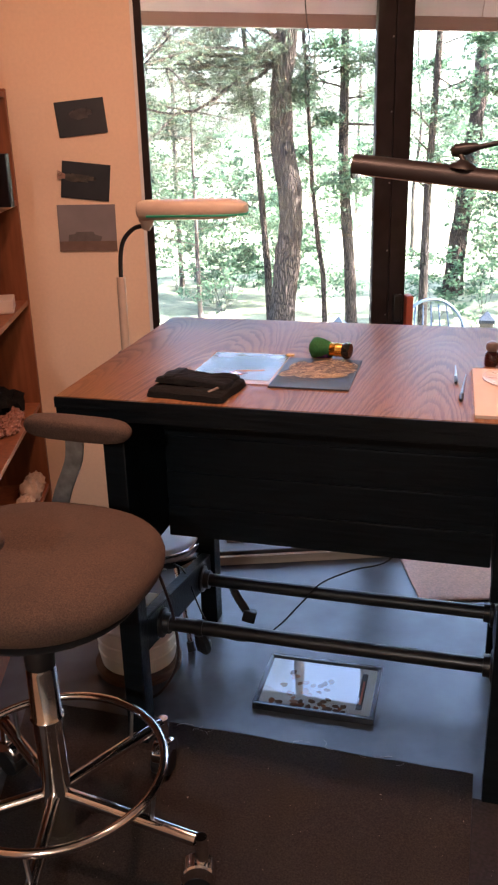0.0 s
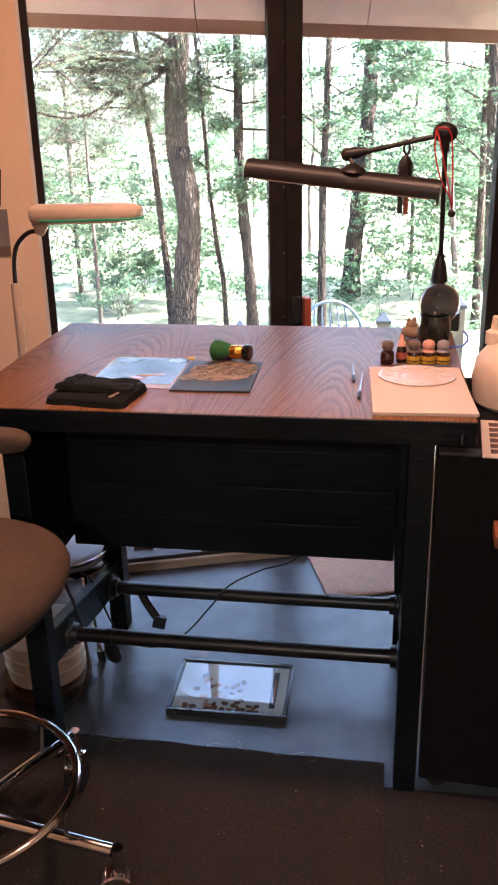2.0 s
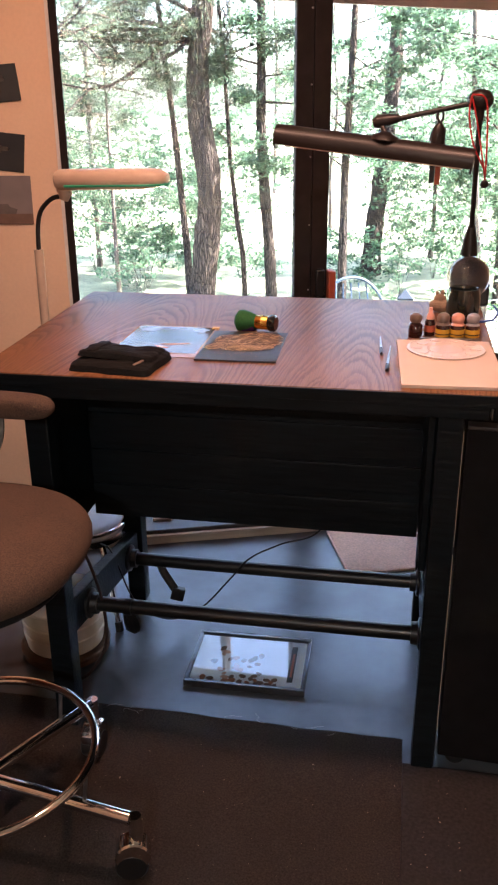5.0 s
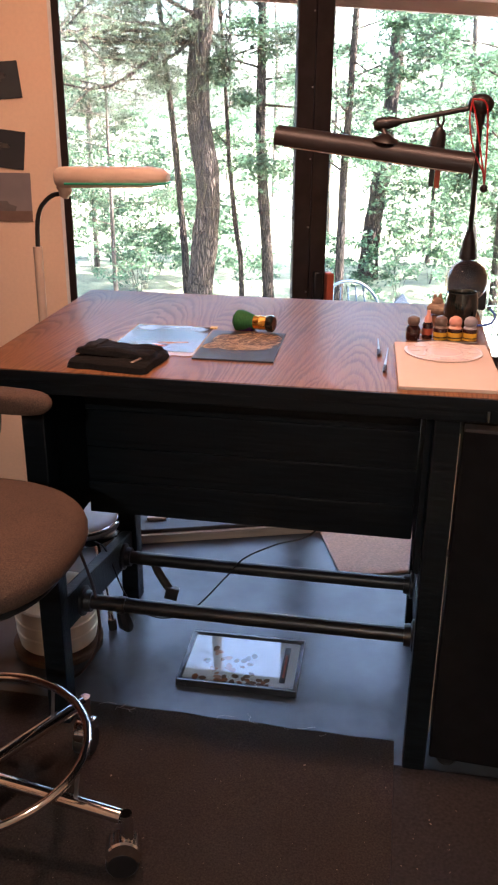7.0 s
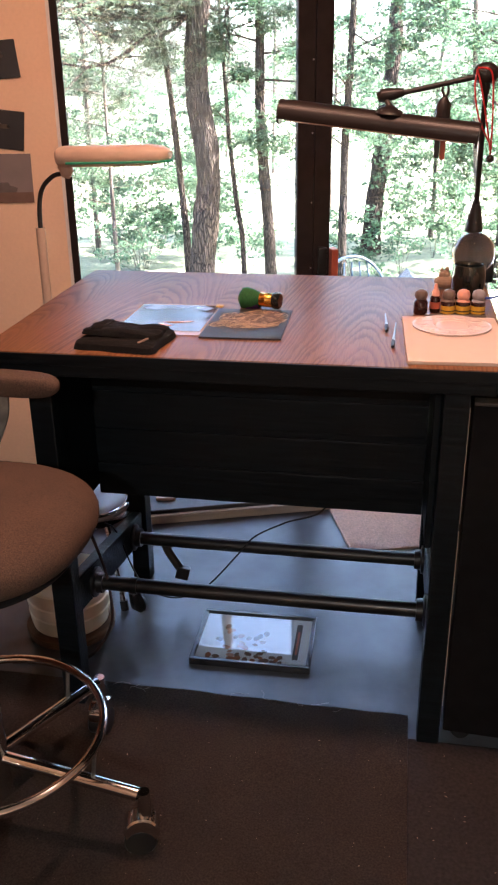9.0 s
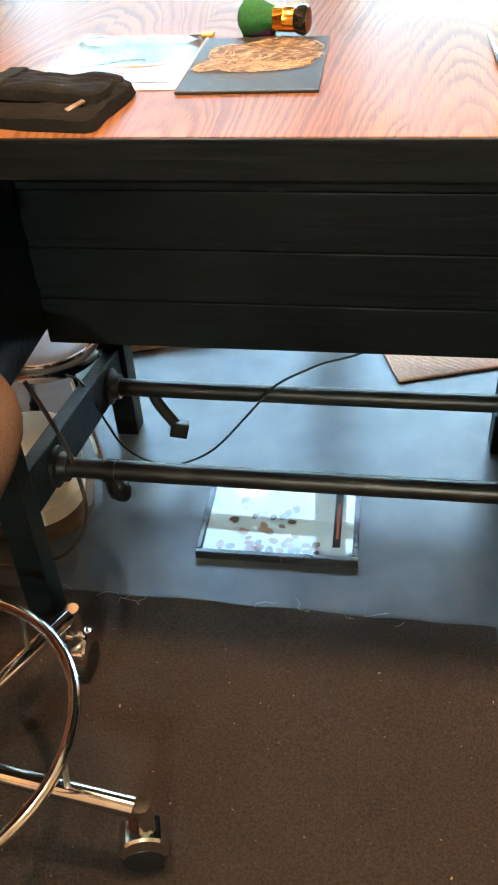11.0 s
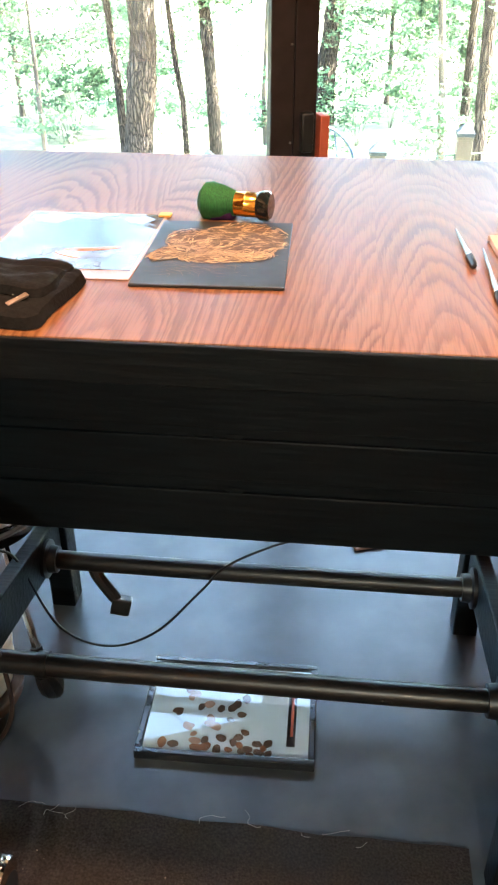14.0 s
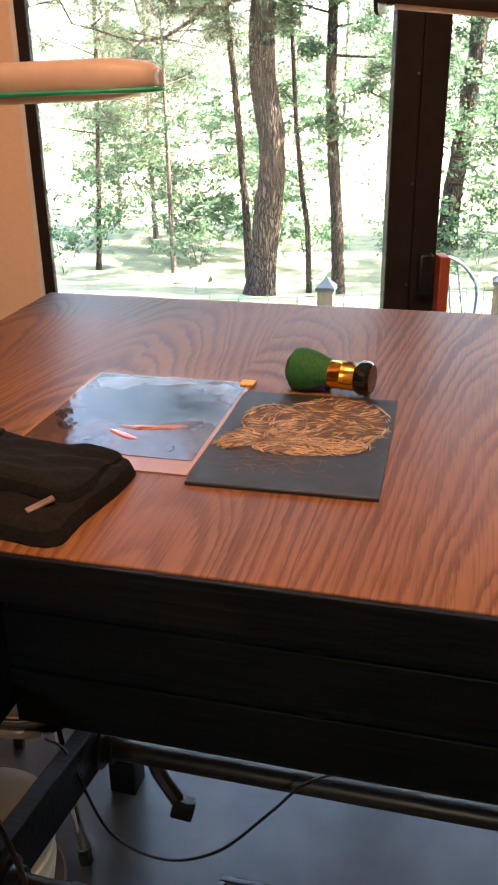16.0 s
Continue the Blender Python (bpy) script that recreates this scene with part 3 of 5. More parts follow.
def scratch(bm, x, y, t, ln, wd, bow, z):
    """One curved tapering scratch of four faces."""
    left, right = [], []
    for k in range(5):
        f = k / 4 - 0.5
        px = x + math.cos(t) * ln * f - math.sin(t) * bow * (0.25 - f * f) * 4
        py = y + math.sin(t) * ln * f + math.cos(t) * bow * (0.25 - f * f) * 4
        w = wd * (1 - (2 * f) ** 2) + 0.00008
        left.append(bm.verts.new((px - math.sin(t) * w, py + math.cos(t) * w, z)))
        right.append(bm.verts.new((px + math.sin(t) * w, py - math.cos(t) * w, z)))
    for k in range(4):
        bm.faces.new((right[k], right[k + 1], left[k + 1], left[k]))


bm = bmesh.new()
z = 0.0049
for q, shape in enumerate(SHAPES):
    for k in range((420, 190, 80, 150)[q]):
        a, rr = rng.random() * math.tau, math.sqrt(rng.random())
        x, y = oval(*shape, a, rr)
        if abs(x + 0.030) < 0.010 and abs(y - 0.052) < 0.007:
            continue
        wave = math.sin(x * 190 + 2.2 * math.sin(y * 95)) * math.cos(y * 150)
        if q != 2 and wave < -0.25 and rng.random() < 0.75:
            continue
        t = 0.25 + 0.7 * math.sin(y * 70 + x * 30) + rng.gauss(0, .3)
        scratch(bm, x, y, t, rng.uniform(0.007, 0.020), rng.uniform(0.0005, 0.0013), rng.uniform(-.0015, .0025), z)
        z += 0.0000006
    for k in range(46):
        a = k * math.tau / 46 + rng.gauss(0, .05)
        x, y = oval(*shape, a, rng.uniform(0.93, 1.02))
        scratch(bm, x, y, math.radians(shape[4]) + a + math.pi / 2, rng.uniform(0.010, 0.022), 0.0009, -0.001, z)
for k in range(36):
    scratch(bm, rng.uniform(-0.03, 0.07), -0.020 + rng.gauss(0, .004), 0.15 + rng.gauss(0, .15), rng.uniform(0.015, 0.035), 0.0010, 0.002, z)
part("scratched_drawing", bm, TAN, art, "pale brown scratched lines")
bm = bmesh.new()
for k in range(85):
    scratch(bm, rng.gauss(-0.015, 0.030), rng.gauss(-0.062, 0.016), 0.1 + rng.gauss(0, .6), rng.uniform(0.010, 0.030), 0.00035, rng.uniform(-.004, .004), 0.0045)
tagged(part("faint_scratches", bm, MIDTAN, art, "faint brown scratches below the drawing"), kind="stuff")

# photo print in a clear sleeve
photo = thing("photo_print", "dark bird photograph in a shiny clear sleeve", "photograph", pose(-0.205, 0.302, TOP, 0, 0, 0.5))
PHOTO = material("dark_plum_photo", (0.085, 0.055, 0.055), 0.07, vary=0.85, scale=12, coat=0.0, rough_vary=0.03, big=6, gloss=0.36, bump=0.35, relief=0.006)
SLEEVE = material("tan_paper_edge", (0.34, 0.19, 0.10), 0.2, vary=0.08, gloss=0.3, scale=9, bump=0.4, relief=0.008)
part("sleeve", sheet(0.205, 0.272, 0.0012), SLEEVE, photo, "clear sleeve over tan backing")
part("print", solid(-0.097, 0.097, -0.105, 0.129, 0.0013, 0.0018), PHOTO, photo)
part("corner_tab", solid(0.088, 0.106, 0.118, 0.136, 0.001, 0.004, bevel=0.001), LABELYELLOW, photo)
bm = bmesh.new()
for cx, cy, rx, ry in ((0.0, 0.02, 0.075, 0.045), (-0.05, 0.05, 0.04, 0.04), (0.03, 0.07, 0.05, 0.025)):
    bm.faces.new([bm.verts.new((cx + rx * math.cos(a) * (1 + .12 * math.sin(a * 5)), cy + ry * math.sin(a) * (1 + .1 * math.cos(a * 4)), 0.00185 + 0.0001 * cx)) for a in (k * math.tau / 28 for k in range(28))])
part("dark_bird_shape", bm, material("dark_plumage_print", (0.030, 0.017, 0.018), 0.07, vary=0.7, scale=14, gloss=0.36, bump=0.35, relief=0.006), photo)
PALEPRINT = material("pale_blue_print", (0.20, 0.26, 0.38), 0.07, vary=0.4, scale=20, bump=0.35, relief=0.006)
for cx, cy, rx, ry in ((-0.060, 0.098, 0.030, 0.022), (-0.02, 0.112, 0.05, 0.012), (0.066, 0.100, 0.020, 0.018)):
    bm = bmesh.new()
    bm.faces.new([bm.verts.new((cx + rx * math.cos(a) * (1 + .2 * math.sin(a * 3)), cy + ry * math.sin(a) * (1 + .2 * math.cos(a * 5)), 0.00192 + 0.0004 * cx)) for a in (k * math.tau / 24 for k in range(24))])
    part("pale_patch", bm, PALEPRINT, photo)
bm = blob(0.036, 0.007, 0.001, rough=0.4)
part("orange_feathers", bm, material("orange_brown_print", (0.42, 0.15, 0.05), 0.12, vary=0.5, scale=60), photo).matrix_basis = pose(0.03, -0.030, 0.0018, 0, 0, 12)
bm = blob(0.022, 0.006, 0.001)
part("orange_claw", bm, material("orange_print", (0.55, 0.10, 0.03), 0.15, coat=1.0), photo).matrix_basis = pose(0.005, -0.055, 0.0018, 0, 0, -30)

# folded black pouch
def draped(w, d, high, seed, crease=0.004, sharp=7.0, n=46):
    """A flat-bottomed soft pad with slack sides and creases that run mostly along it."""
    bm = bmesh.new()
    grid = []
    for i in range(n + 1):
        row = []
        for j in range(n + 1):
            a, b = 2 * i / n - 1, 2 * j / n - 1
            k = (abs(a) ** sharp + abs(b) ** sharp) ** (1 / sharp)
            m = max(abs(a), abs(b))
            if k > 1e-6:
                a, b = a * m / k, b * m / k
            x, y = a * w / 2, b * d / 2
            x += 0.006 * noise.noise(Vector((y * 22, seed, 0)))
            y += 0.006 * noise.noise(Vector((x * 18, seed + 5, 0)))
            rise = high * max(0.0, 1 - m ** 11) ** 0.36
            fold = noise.noise(Vector((x * 11 + y * 9, y * 46 - x * 12, seed))) + 0.6 * noise.noise(Vector((x * 34, y * 70, seed + 3)))
            row.append(bm.verts.new((x, y, rise + crease * fold * min(1, rise / high) + 0.12 * high * x / w)))
        grid.append(row)
    for i in range(n):
        for j in range(n):
            bm.faces.new((grid[i][j], grid[i + 1][j], grid[i + 1][j + 1], grid[i][j + 1]))
    border = [grid[i][0] for i in range(n)] + [grid[n][j] for j in range(n)] + [grid[i][n] for i in range(n, 0, -1)] + [grid[0][j] for j in range(n, 0, -1)]
    floor_ring = [bm.verts.new((v.co.x * 0.985, v.co.y * 0.985, 0.0004)) for v in border]
    for k in range(len(border)):
        q = (k + 1) % len(border)
        bm.faces.new((border[q], border[k], floor_ring[k], floor_ring[q]))
    bm.faces.new(floor_ring)
    return bm


pouch = thing("cloth_pouch", "folded black cloth pouch lying on the tabletop", "pouch", pose(-0.248, 0.101, TOP, 0, 0, -7))
part("folded_cloth", draped(0.188, 0.158, 0.018, 3, 0.003, sharp=12), CLOTHBLACK, pouch)
part("flap", draped(0.172, 0.112, 0.014, 8, 0.0045, sharp=12), CLOTHBLACK, pouch, "thick folded-over flap").matrix_basis = pose(-0.004, 0.020, 0.0155, -5, 2, 2)
part("side_strap", draped(0.026, 0.104, 0.006, 21, 0.001), CLOTHBLACK, pouch, "woven strap across the flap").matrix_basis = pose(-0.060, 0.018, 0.0280, -4, 2, 8)
part("zip_pull", solid(-0.0035, 0.0035, -0.013, 0.013, -0.0015, 0.0015, bevel=0.001), CAPSMOKE, pouch, "small dull metal zip pull").matrix_basis = pose(0.062, -0.046, 0.0200, 12, 8, -32)

# green brush lying on its side
brush = thing("soft_brush", "short green and purple brush with gold and black handle", "brush", pose(0.0, 0.43, TOP + 0.0215, 0, 90, -12))
part("bristles", turned(((0, -0.062), (0.016, -0.06), (0.026, -0.052), (0.0275, -0.042), (0.024, -0.026), (0.016, -0.004), (0, -0.004)), 24), GREENBRUSH, brush, "dense green bristles")
part("purple_bristles", turned(((0, -0.05), (0.018, -0.049), (0.022, -0.038), (0.016, -0.01), (0, -0.008)), 18, (0.008, 0.0, 0)), PURPLEBRUSH, brush, "purple bristles under the green")
part("ferrule", turned(((0, -0.008), (0.0168, -0.008), (0.0172, 0.008), (0.0178, 0.009), (0.0172, 0.010), (0.0168, 0.026), (0, 0.026)), 28), GOLD, brush, "shiny gold ferrule")
part("handle", turned(((0, 0.026), (0.0175, 0.026), (0.0205, 0.031), (0.0205, 0.041), (0.017, 0.045), (0, 0.045)), 28), POTBLACK, brush, "glossy black handle end")

# two dip pens
for px, py, ang, ln in ((0.302, 0.318, 3, 0.155), (0.3225, 0.216, -1, 0.20)):
    pen = thing("dip_pen", "slim steel pen with dark tip holder on the tabletop", "pen", pose(px, py, TOP + 0.0048, 0, 0, ang), "dip pens")
    part("shaft", bar([(0, ln / 2, 0.0), (0, 0.0, 0), (0, -ln / 2 + 0.045, 0)], [0.0012, 0.0028, 0.004], 12), STEEL, pen)
    part("grip", bar([(0, -ln / 2 + 0.045, 0), (0, -ln / 2 + 0.02, 0), (0, -ln / 2 + 0.008, 0)], [0.0045, 0.0046, 0.003], 12), BLACKPLASTIC, pen)
    part("collar", bar([(0, -ln / 2 + 0.048, 0), (0, -ln / 2 + 0.043, 0)], 0.0048, 12), CHROME, pen)
single("loose_blade", bar([(0, 0, 0), (0.022, 0, 0)], 0.0016, 8), STEEL, "short thin metal rod on the tabletop", "rod", pose(0.335, 0.355, TOP + 0.0018, 0, 0, 5))

# paper pad and porcelain palette
pad = thing("paper_pad", "cream paper pad lying square to the table edge", "pad", pose(0.449, 0.2, TOP, 0, 0, 2.5))
part("paper_block", sheet(0.209, 0.345, 0.0075), PAPER, pad)
part("backing_card", solid(-0.1045, 0.1045, -0.1725, 0.1725, -0.0, 0.0012), material("grey_card", (0.4, 0.33, 0.26), 0.8), pad)
bm = turned(((0, 0.0018), (0.045, 0.0018), (0.055, 0.0024), (0.070, 0.0028), (0.079, 0.0038), (0.084, 0.0042), (0.0865, 0.0034), (0.086, 0.0012), (0.080, 0.0), (0, 0.0)), 48)
palette = thing("palette_plate", "round pinkish white plastic palette with small wells on the pad", "palette", pose(0.447, 0.292, TOP + 0.0077))
part("plate", bm, PINKPLASTIC, palette)
for k in range(10):
    a = k * math.tau / 10
    part("well", turned(((0.0, 0.0030), (0.009, 0.0031), (0.0118, 0.0042), (0.0128, 0.0042), (0.0145, 0.0022)), 16, (0.0655 * math.cos(a), 0.0655 * math.sin(a), 0)), PINKPLASTIC, palette)
part("raised_centre", turned(((0.036, 0.0016), (0.038, 0.0030), (0.041, 0.0030), (0.043, 0.0016)), 32), PINKPLASTIC, palette)

# ink bottles
for bx, by, rad, hgt, cap, kind in ((0.379, 0.425, 0.0165, 0.034, CAPSMOKE, 0), (0.413, 0.445, 0.0125, 0.040, CAPPINK, 1), (0.443, 0.430, 0.0165, 0.034, CAPSMOKE, 2), (0.477, 0.432, 0.0168, 0.034, CAPPINK, 2), (0.512, 0.434, 0.0168, 0.034, CAPGREY, 2)):
    btl = thing("ink_bottle", ("small dark ink bottle with a rounded %s cap" % {CAPSMOKE: "smoky", CAPPINK: "pink", CAPGREY: "grey"}[cap]) + (" and yellow label" if kind == 2 else ""), "bottle", pose(bx, by, TOP), "ink bottles")
    part("bottle", turned(((0, 0), (rad * .9, 0), (rad, 0.003), (rad, hgt - 0.006), (rad * .75, hgt), (rad * .6, hgt + 0.003), (0, hgt + 0.003)), 20), INK, btl)
    if kind == 2:
        part("label", turned(((rad + 0.0004, 0.004), (rad + 0.0004, 0.022)), 20), LABELYELLOW, btl, "yellow paper label")
        part("label_bars", turned(((rad + 0.0008, 0.009), (rad + 0.0008, 0.0115)), 20), BLACKPLASTIC, btl)
        part("collar", turned(((rad * .8, hgt - 0.008), (rad * .95, hgt - 0.002), (rad * .7, hgt + 0.004)), 20), cap, btl)
    if kind == 1:
        part("cap", turned(((0, hgt), (0.0095, hgt), (0.009, hgt + 0.010), (0.005, hgt + 0.016), (0.004, hgt + 0.028), (0, hgt + 0.029)), 16), cap, btl)
        part("label", turned(((rad + 0.0004, 0.010), (rad + 0.0004, 0.026)), 20), REDBROWN, btl)
    else:
        part("cap", turned(((0, hgt), (0.010, hgt), (0.0145, hgt + 0.006), (0.0155, hgt + 0.014), (0.013, hgt + 0.021), (0.006, hgt + 0.025), (0, hgt + 0.0255)), 20), cap, btl)
single("metal_ruler_strip", solid(-0.085, 0.055, -0.004, 0.004, 0, 0.005, bevel=0.001), STEEL, "narrow dull metal strip before the ink bottles", "strip", pose(0.475, 0.407, TOP, 0, 0, 2))

# black cup with the crystal ball on it
pot = single("black_cup", turned(((0, 0), (0.034, 0), (0.038, 0.004), (0.0422, 0.033), (0.0418, 0.06), (0.0385, 0.084), (0.0365, 0.086), (0.0350, 0.083), (0.037, 0.055), (0.034, 0.013), (0, 0.011)), 32), POTBLACK, "glossy black ceramic cup before the crystal ball", "cup", pose(0.497, 0.600, TOP))
bm = bmesh.new()
bmesh.ops.create_uvsphere(bm, u_segments=40, v_segments=24, radius=0.0555)
single("crystal_ball", bm, CRYSTAL, "clear crystal ball on a small black ring stand", "ball", pose(0.513, 0.715, 1.0415))
single("ring_stand", turned(((0.022, 0.0), (0.034, 0.0), (0.034, 0.036), (0.031, 0.0415), (0.0255, 0.0415), (0.022, 0.036), (0.022, 0.0)), 28), BLACKPLASTIC, "small black ring stand under the crystal ball", "stand", pose(0.513, 0.715, TOP))
figure = single("stone_figurine", bmesh.new(), SANDSTONE, "small pale brown carved stone animal on the tabletop", "figurine", pose(0.447, 0.70, TOP))
bm = bmesh.new()
for cx, cz, rx, ry, rz in ((0.0, 0.018, 0.032, 0.022, 0.018), (-0.004, 0.036, 0.016, 0.013, 0.013), (0.002, 0.05, 0.0055, 0.005, 0.009), (-0.012, 0.049, 0.0045, 0.004, 0.007)):
    made = bmesh.ops.create_uvsphere(bm, u_segments=14, v_segments=9, radius=1.0)["verts"]
    for v in made:
        v.co = Vector((v.co.x * rx + cx, v.co.y * ry, v.co.z * rz + cz))
bm.to_mesh(figure.data)
bm.free()
single("blue_ribbon", bar(curve([(0.536, 0.585, TOP + .004), (0.555, 0.59, TOP + .004), (0.575, 0.60, TOP + 0.008), (0.585, 0.61, TOP + .025), (0.572, 0.62, TOP + .04)]), 0.0028, 8), BLUE, "curled blue plastic ribbon at the table edge", "ribbon")

# ---- dark brown fluorescent desk lamp ----
lamp = thing("desk_lamp", "dark brown jointed desk lamp with a long tubular shade", "lamp")
bm = bmesh.new()
L0, L1 = Vector((0.010, 0.655, 1.394)), Vector((0.490, 0.600, 1.338))
d = (L1 - L0).normalized()
sd = Vector((0, 0, 1)).cross(d).normalized()
up = d.cross(sd)
rows = []
for q in (L0, L1):
    row = []
    for k in range(15):
        a = math.radians(-30 + 240 * k / 14)
        row.append(q + sd * 0.031 * math.cos(a) + up * 0.031 * math.sin(a))
    for k in range(14, -1, -1):
        a = math.radians(-30 + 240 * k / 14)
        row.append(q + sd * 0.029 * math.cos(a) + up * 0.029 * math.sin(a))
    rows.append([bm.verts.new(p) for p in row])
n = len(rows[0])
for k in range(n):
    bm.faces.new((rows[0][k], rows[0][(k + 1) % n], rows[1][(k + 1) % n], rows[1][k]))
bm.faces.new(rows[0][::-1])
bm.faces.new(rows[1])
shade = part("shade", bm, LAMPBROWN, lamp, "long brown half-tube lamp shade")
for q, e in ((L0, -1), (L1, 1)):
    part("end_cap", bar([q - d * 0.002 * e, q + d * 0.003 * e], 0.0295, 20), LAMPBROWN, shade)
part("tube", bar([L0 + d * 0.02 - up * 0.008, L1 - d * 0.02 - up * 0.008], 0.0125, 14), WHITETRIM, shade, "unlit white fluorescent tube")
M = L0.lerp(L1, 0.555) + up * 0.031
part("swivel_dome", bar([M - up * 0.006, M + up * 0.003, M + up * 0.010, M + up * 0.014], [0.036, 0.030, 0.015, 0.009], 20), LAMPBROWN, lamp)
K = Vector((0.266, 0.64, 1.428))
part("swivel_neck", bar([M + up * 0.008, K], 0.007, 12), LAMPBROWN, lamp)
part("knuckle", bar([K + Vector((-.017, 0, -.004)), K + Vector((-.006, 0, 0)), K + Vector((0.02, 0, .004)), K + Vector((0.046, 0.002, .008))], [0.010, 0.0165, 0.0145, 0.009], 16), LAMPBROWN, lamp)
E_ = Vector((0.498, 0.65, 1.474))
part("upper_arm", bar([K + Vector((0.03, 0, 0.004)), E_ + Vector((-0.02, 0, -0.006))], 0.0065, 12), LAMPBROWN, lamp)
part("elbow", blob(0.031, 0.022, 0.025, n=28, m=16), LAMPBROWN, lamp).matrix_basis = Matrix.Translation(E_ + Vector((0.002, 0, 0.001)))
part("elbow_stem", bar([E_ + Vector((0, 0, -0.008)), E_ + Vector((0.006, 0, -0.045))], [0.016, 0.0075], 14), LAMPBROWN, lamp)
part("lower_arm", bar([E_ + Vector((0.004, 0, -0.02)), Vector((0.5145, 0.785, 1.16))], 0.0068, 12), BLACK_IRON, lamp)
part("post_cone", bar([Vector((0.5145, 0.787, 1.168)), Vector((0.514, 0.79, 1.125)), Vector((0.514, 0.792, 1.088))], [0.008, 0.019, 0.024], 18), LAMPBROWN, lamp)
part("base_post", bar([Vector((0.514, 0.792, 1.10)), Vector((0.514, 0.797, 0.992))], 0.017, 16), LAMPBROWN, lamp)
part("base", solid(0.495, 0.576, 0.776, 0.824, TOP, TOP + 0.054, bevel=0.008), BLACKPLASTIC, lamp, "heavy black lamp clamp base")
for o in (-0.010, 0.006):
    part("wire", bar(curve([E_ + Vector((-0.02, -0.02, .012)), E_ + Vector((o - .012, -0.025, -0.035)), E_ + Vector((0.004 + o, -0.02, -0.10)), E_ + Vector((0.023, -0.014, -0.155)), E_ + Vector((0.028, -0.01, -0.18))]), 0.0021, 6), REDWIRE, lamp, "thin red wire")
part("wire_loop", bar(curve([E_ + Vector((-0.02, -0.028, 0.014)), E_ + Vector((0.012, -0.03, 0.004)), E_ + Vector((0.022, -0.024, -0.06)), E_ + Vector((0.028, -0.014, -0.17))]), 0.0022, 6), REDWIRE, lamp, "thin red wire")
bm = bmesh.new()
bmesh.ops.create_icosphere(bm, subdivisions=2, radius=0.0105)
part("hanging_knob", bm, LAMPBROWN, lamp).matrix_basis = Matrix.Translation(E_ + Vector((0.028, -0.01, -0.19)))
clip = thing("hanging_clip", "dark metal binder clip hanging from the lamp arm", "clip")
part("loop", bar(curve([(0.408, 0.648, 1.462), (0.402, 0.642, 1.44), (0.410, 0.64, 1.425), (0.416, 0.644, 1.44), (0.412, 0.652, 1.46)]), 0.0032, 8), BLACK_IRON, clip)
part("jaw", bar([(0.409, 0.642, 1.425), (0.408, 0.644, 1.41), (0.405, 0.648, 1.385), (0.404, 0.65, 1.35)], [0.006, 0.017, 0.020, 0.020], 10), LAMPBROWN, clip)
part("tag", solid(0.391, 0.404, 0.640, 0.65, 1.285, 1.35, bevel=0.002), LAMPBROWN, clip)
part("tag", solid(0.405, 0.418, 0.637, 0.648, 1.282, 1.35, bevel=0.002), REDBROWN, clip)

# ---- cream magnifier-type lamp clamped to the table's side ----
lamp2 = thing("clamp_lamp", "cream and green reading lamp on a bent black stem", "lamp")
bm = bmesh.new()
secs = []
H0, H1 = Vector((-0.560, 0.60, 1.287)), Vector((-0.256, 0.570, 1.295))
d = (H1 - H0).normalized()
sd = Vector((0, 0, 1)).cross(d).normalized()
up = d.cross(sd)
for t, hw, hh in ((0.0, 0.030, 0.014), (0.012, 0.036, 0.022), (0.04, 0.042, 0.026), (0.5, 0.048, 0.026), (0.80, 0.047, 0.0255), (0.92, 0.041, 0.021), (0.98, 0.027, 0.014), (1.0, 0.016, 0.009)):
    q = H0.lerp(H1, t)
    secs.append([bm.verts.new(q + sd * hw * math.copysign(abs(math.cos(a)) ** .6, math.cos(a)) + up * hh * math.copysign(abs(math.sin(a)) ** .7, math.sin(a)) + up * 0.004) for a in (k * math.tau / 20 for k in range(20))])
for a, b in zip(secs, secs[1:]):
    for k in range(20):
        bm.faces.new((a[k], a[(k + 1) % 20], b[(k + 1) % 20], b[k]))
bm.faces.new(secs[0][::-1])
bm.faces.new(secs[-1])
head = part("lamp_head", bm, LAMPWHITE, lamp2, "long cream plastic lamp head")
stripe = [H0.lerp(H1, t) + sd * (w + 0.0008) * s - up * 0.010 for s, seq in ((-1, ((0.12, 0.0415), (0.5, 0.0455), (0.82, 0.0445), (0.93, 0.038), (0.985, 0.024), (1.005, 0.006))), (1, ((1.005, 0.006), (0.985, 0.024), (0.93, 0.038), (0.5, 0.0455)))) for t, w in seq]
part("stripe", bar(stripe, 0.0032, 6), LAMPGREEN, head, "thin green stripe round the head")
part("neck_block", bar([(-0.550, 0.60, 1.272), (-0.544, 0.60, 1.255), (-0.550, 0.60, 1.240)], [0.020, 0.018, 0.012], 12), LAMPWHITE, lamp2)
part("stem", bar(curve([(-0.552, 0.60, 1.250), (-0.585, 0.602, 1.242), (-0.618, 0.605, 1.212), (-0.632, 0.606, 1.17), (-0.637, 0.606, 1.10)]), 0.0062, 10), BLACKPLASTIC, lamp2, "bent black stem")
part("pole", bar([(-0.637, 0.606, 1.108), (-0.640, 0.606, 0.70)], 0.0125, 14), LAMPWHITE, lamp2, "cream square pole")
part("clamp", solid(-0.655, -0.505, 0.585, 0.627, 0.855, 0.897, bevel=0.004), BLACK_IRON, lamp2)

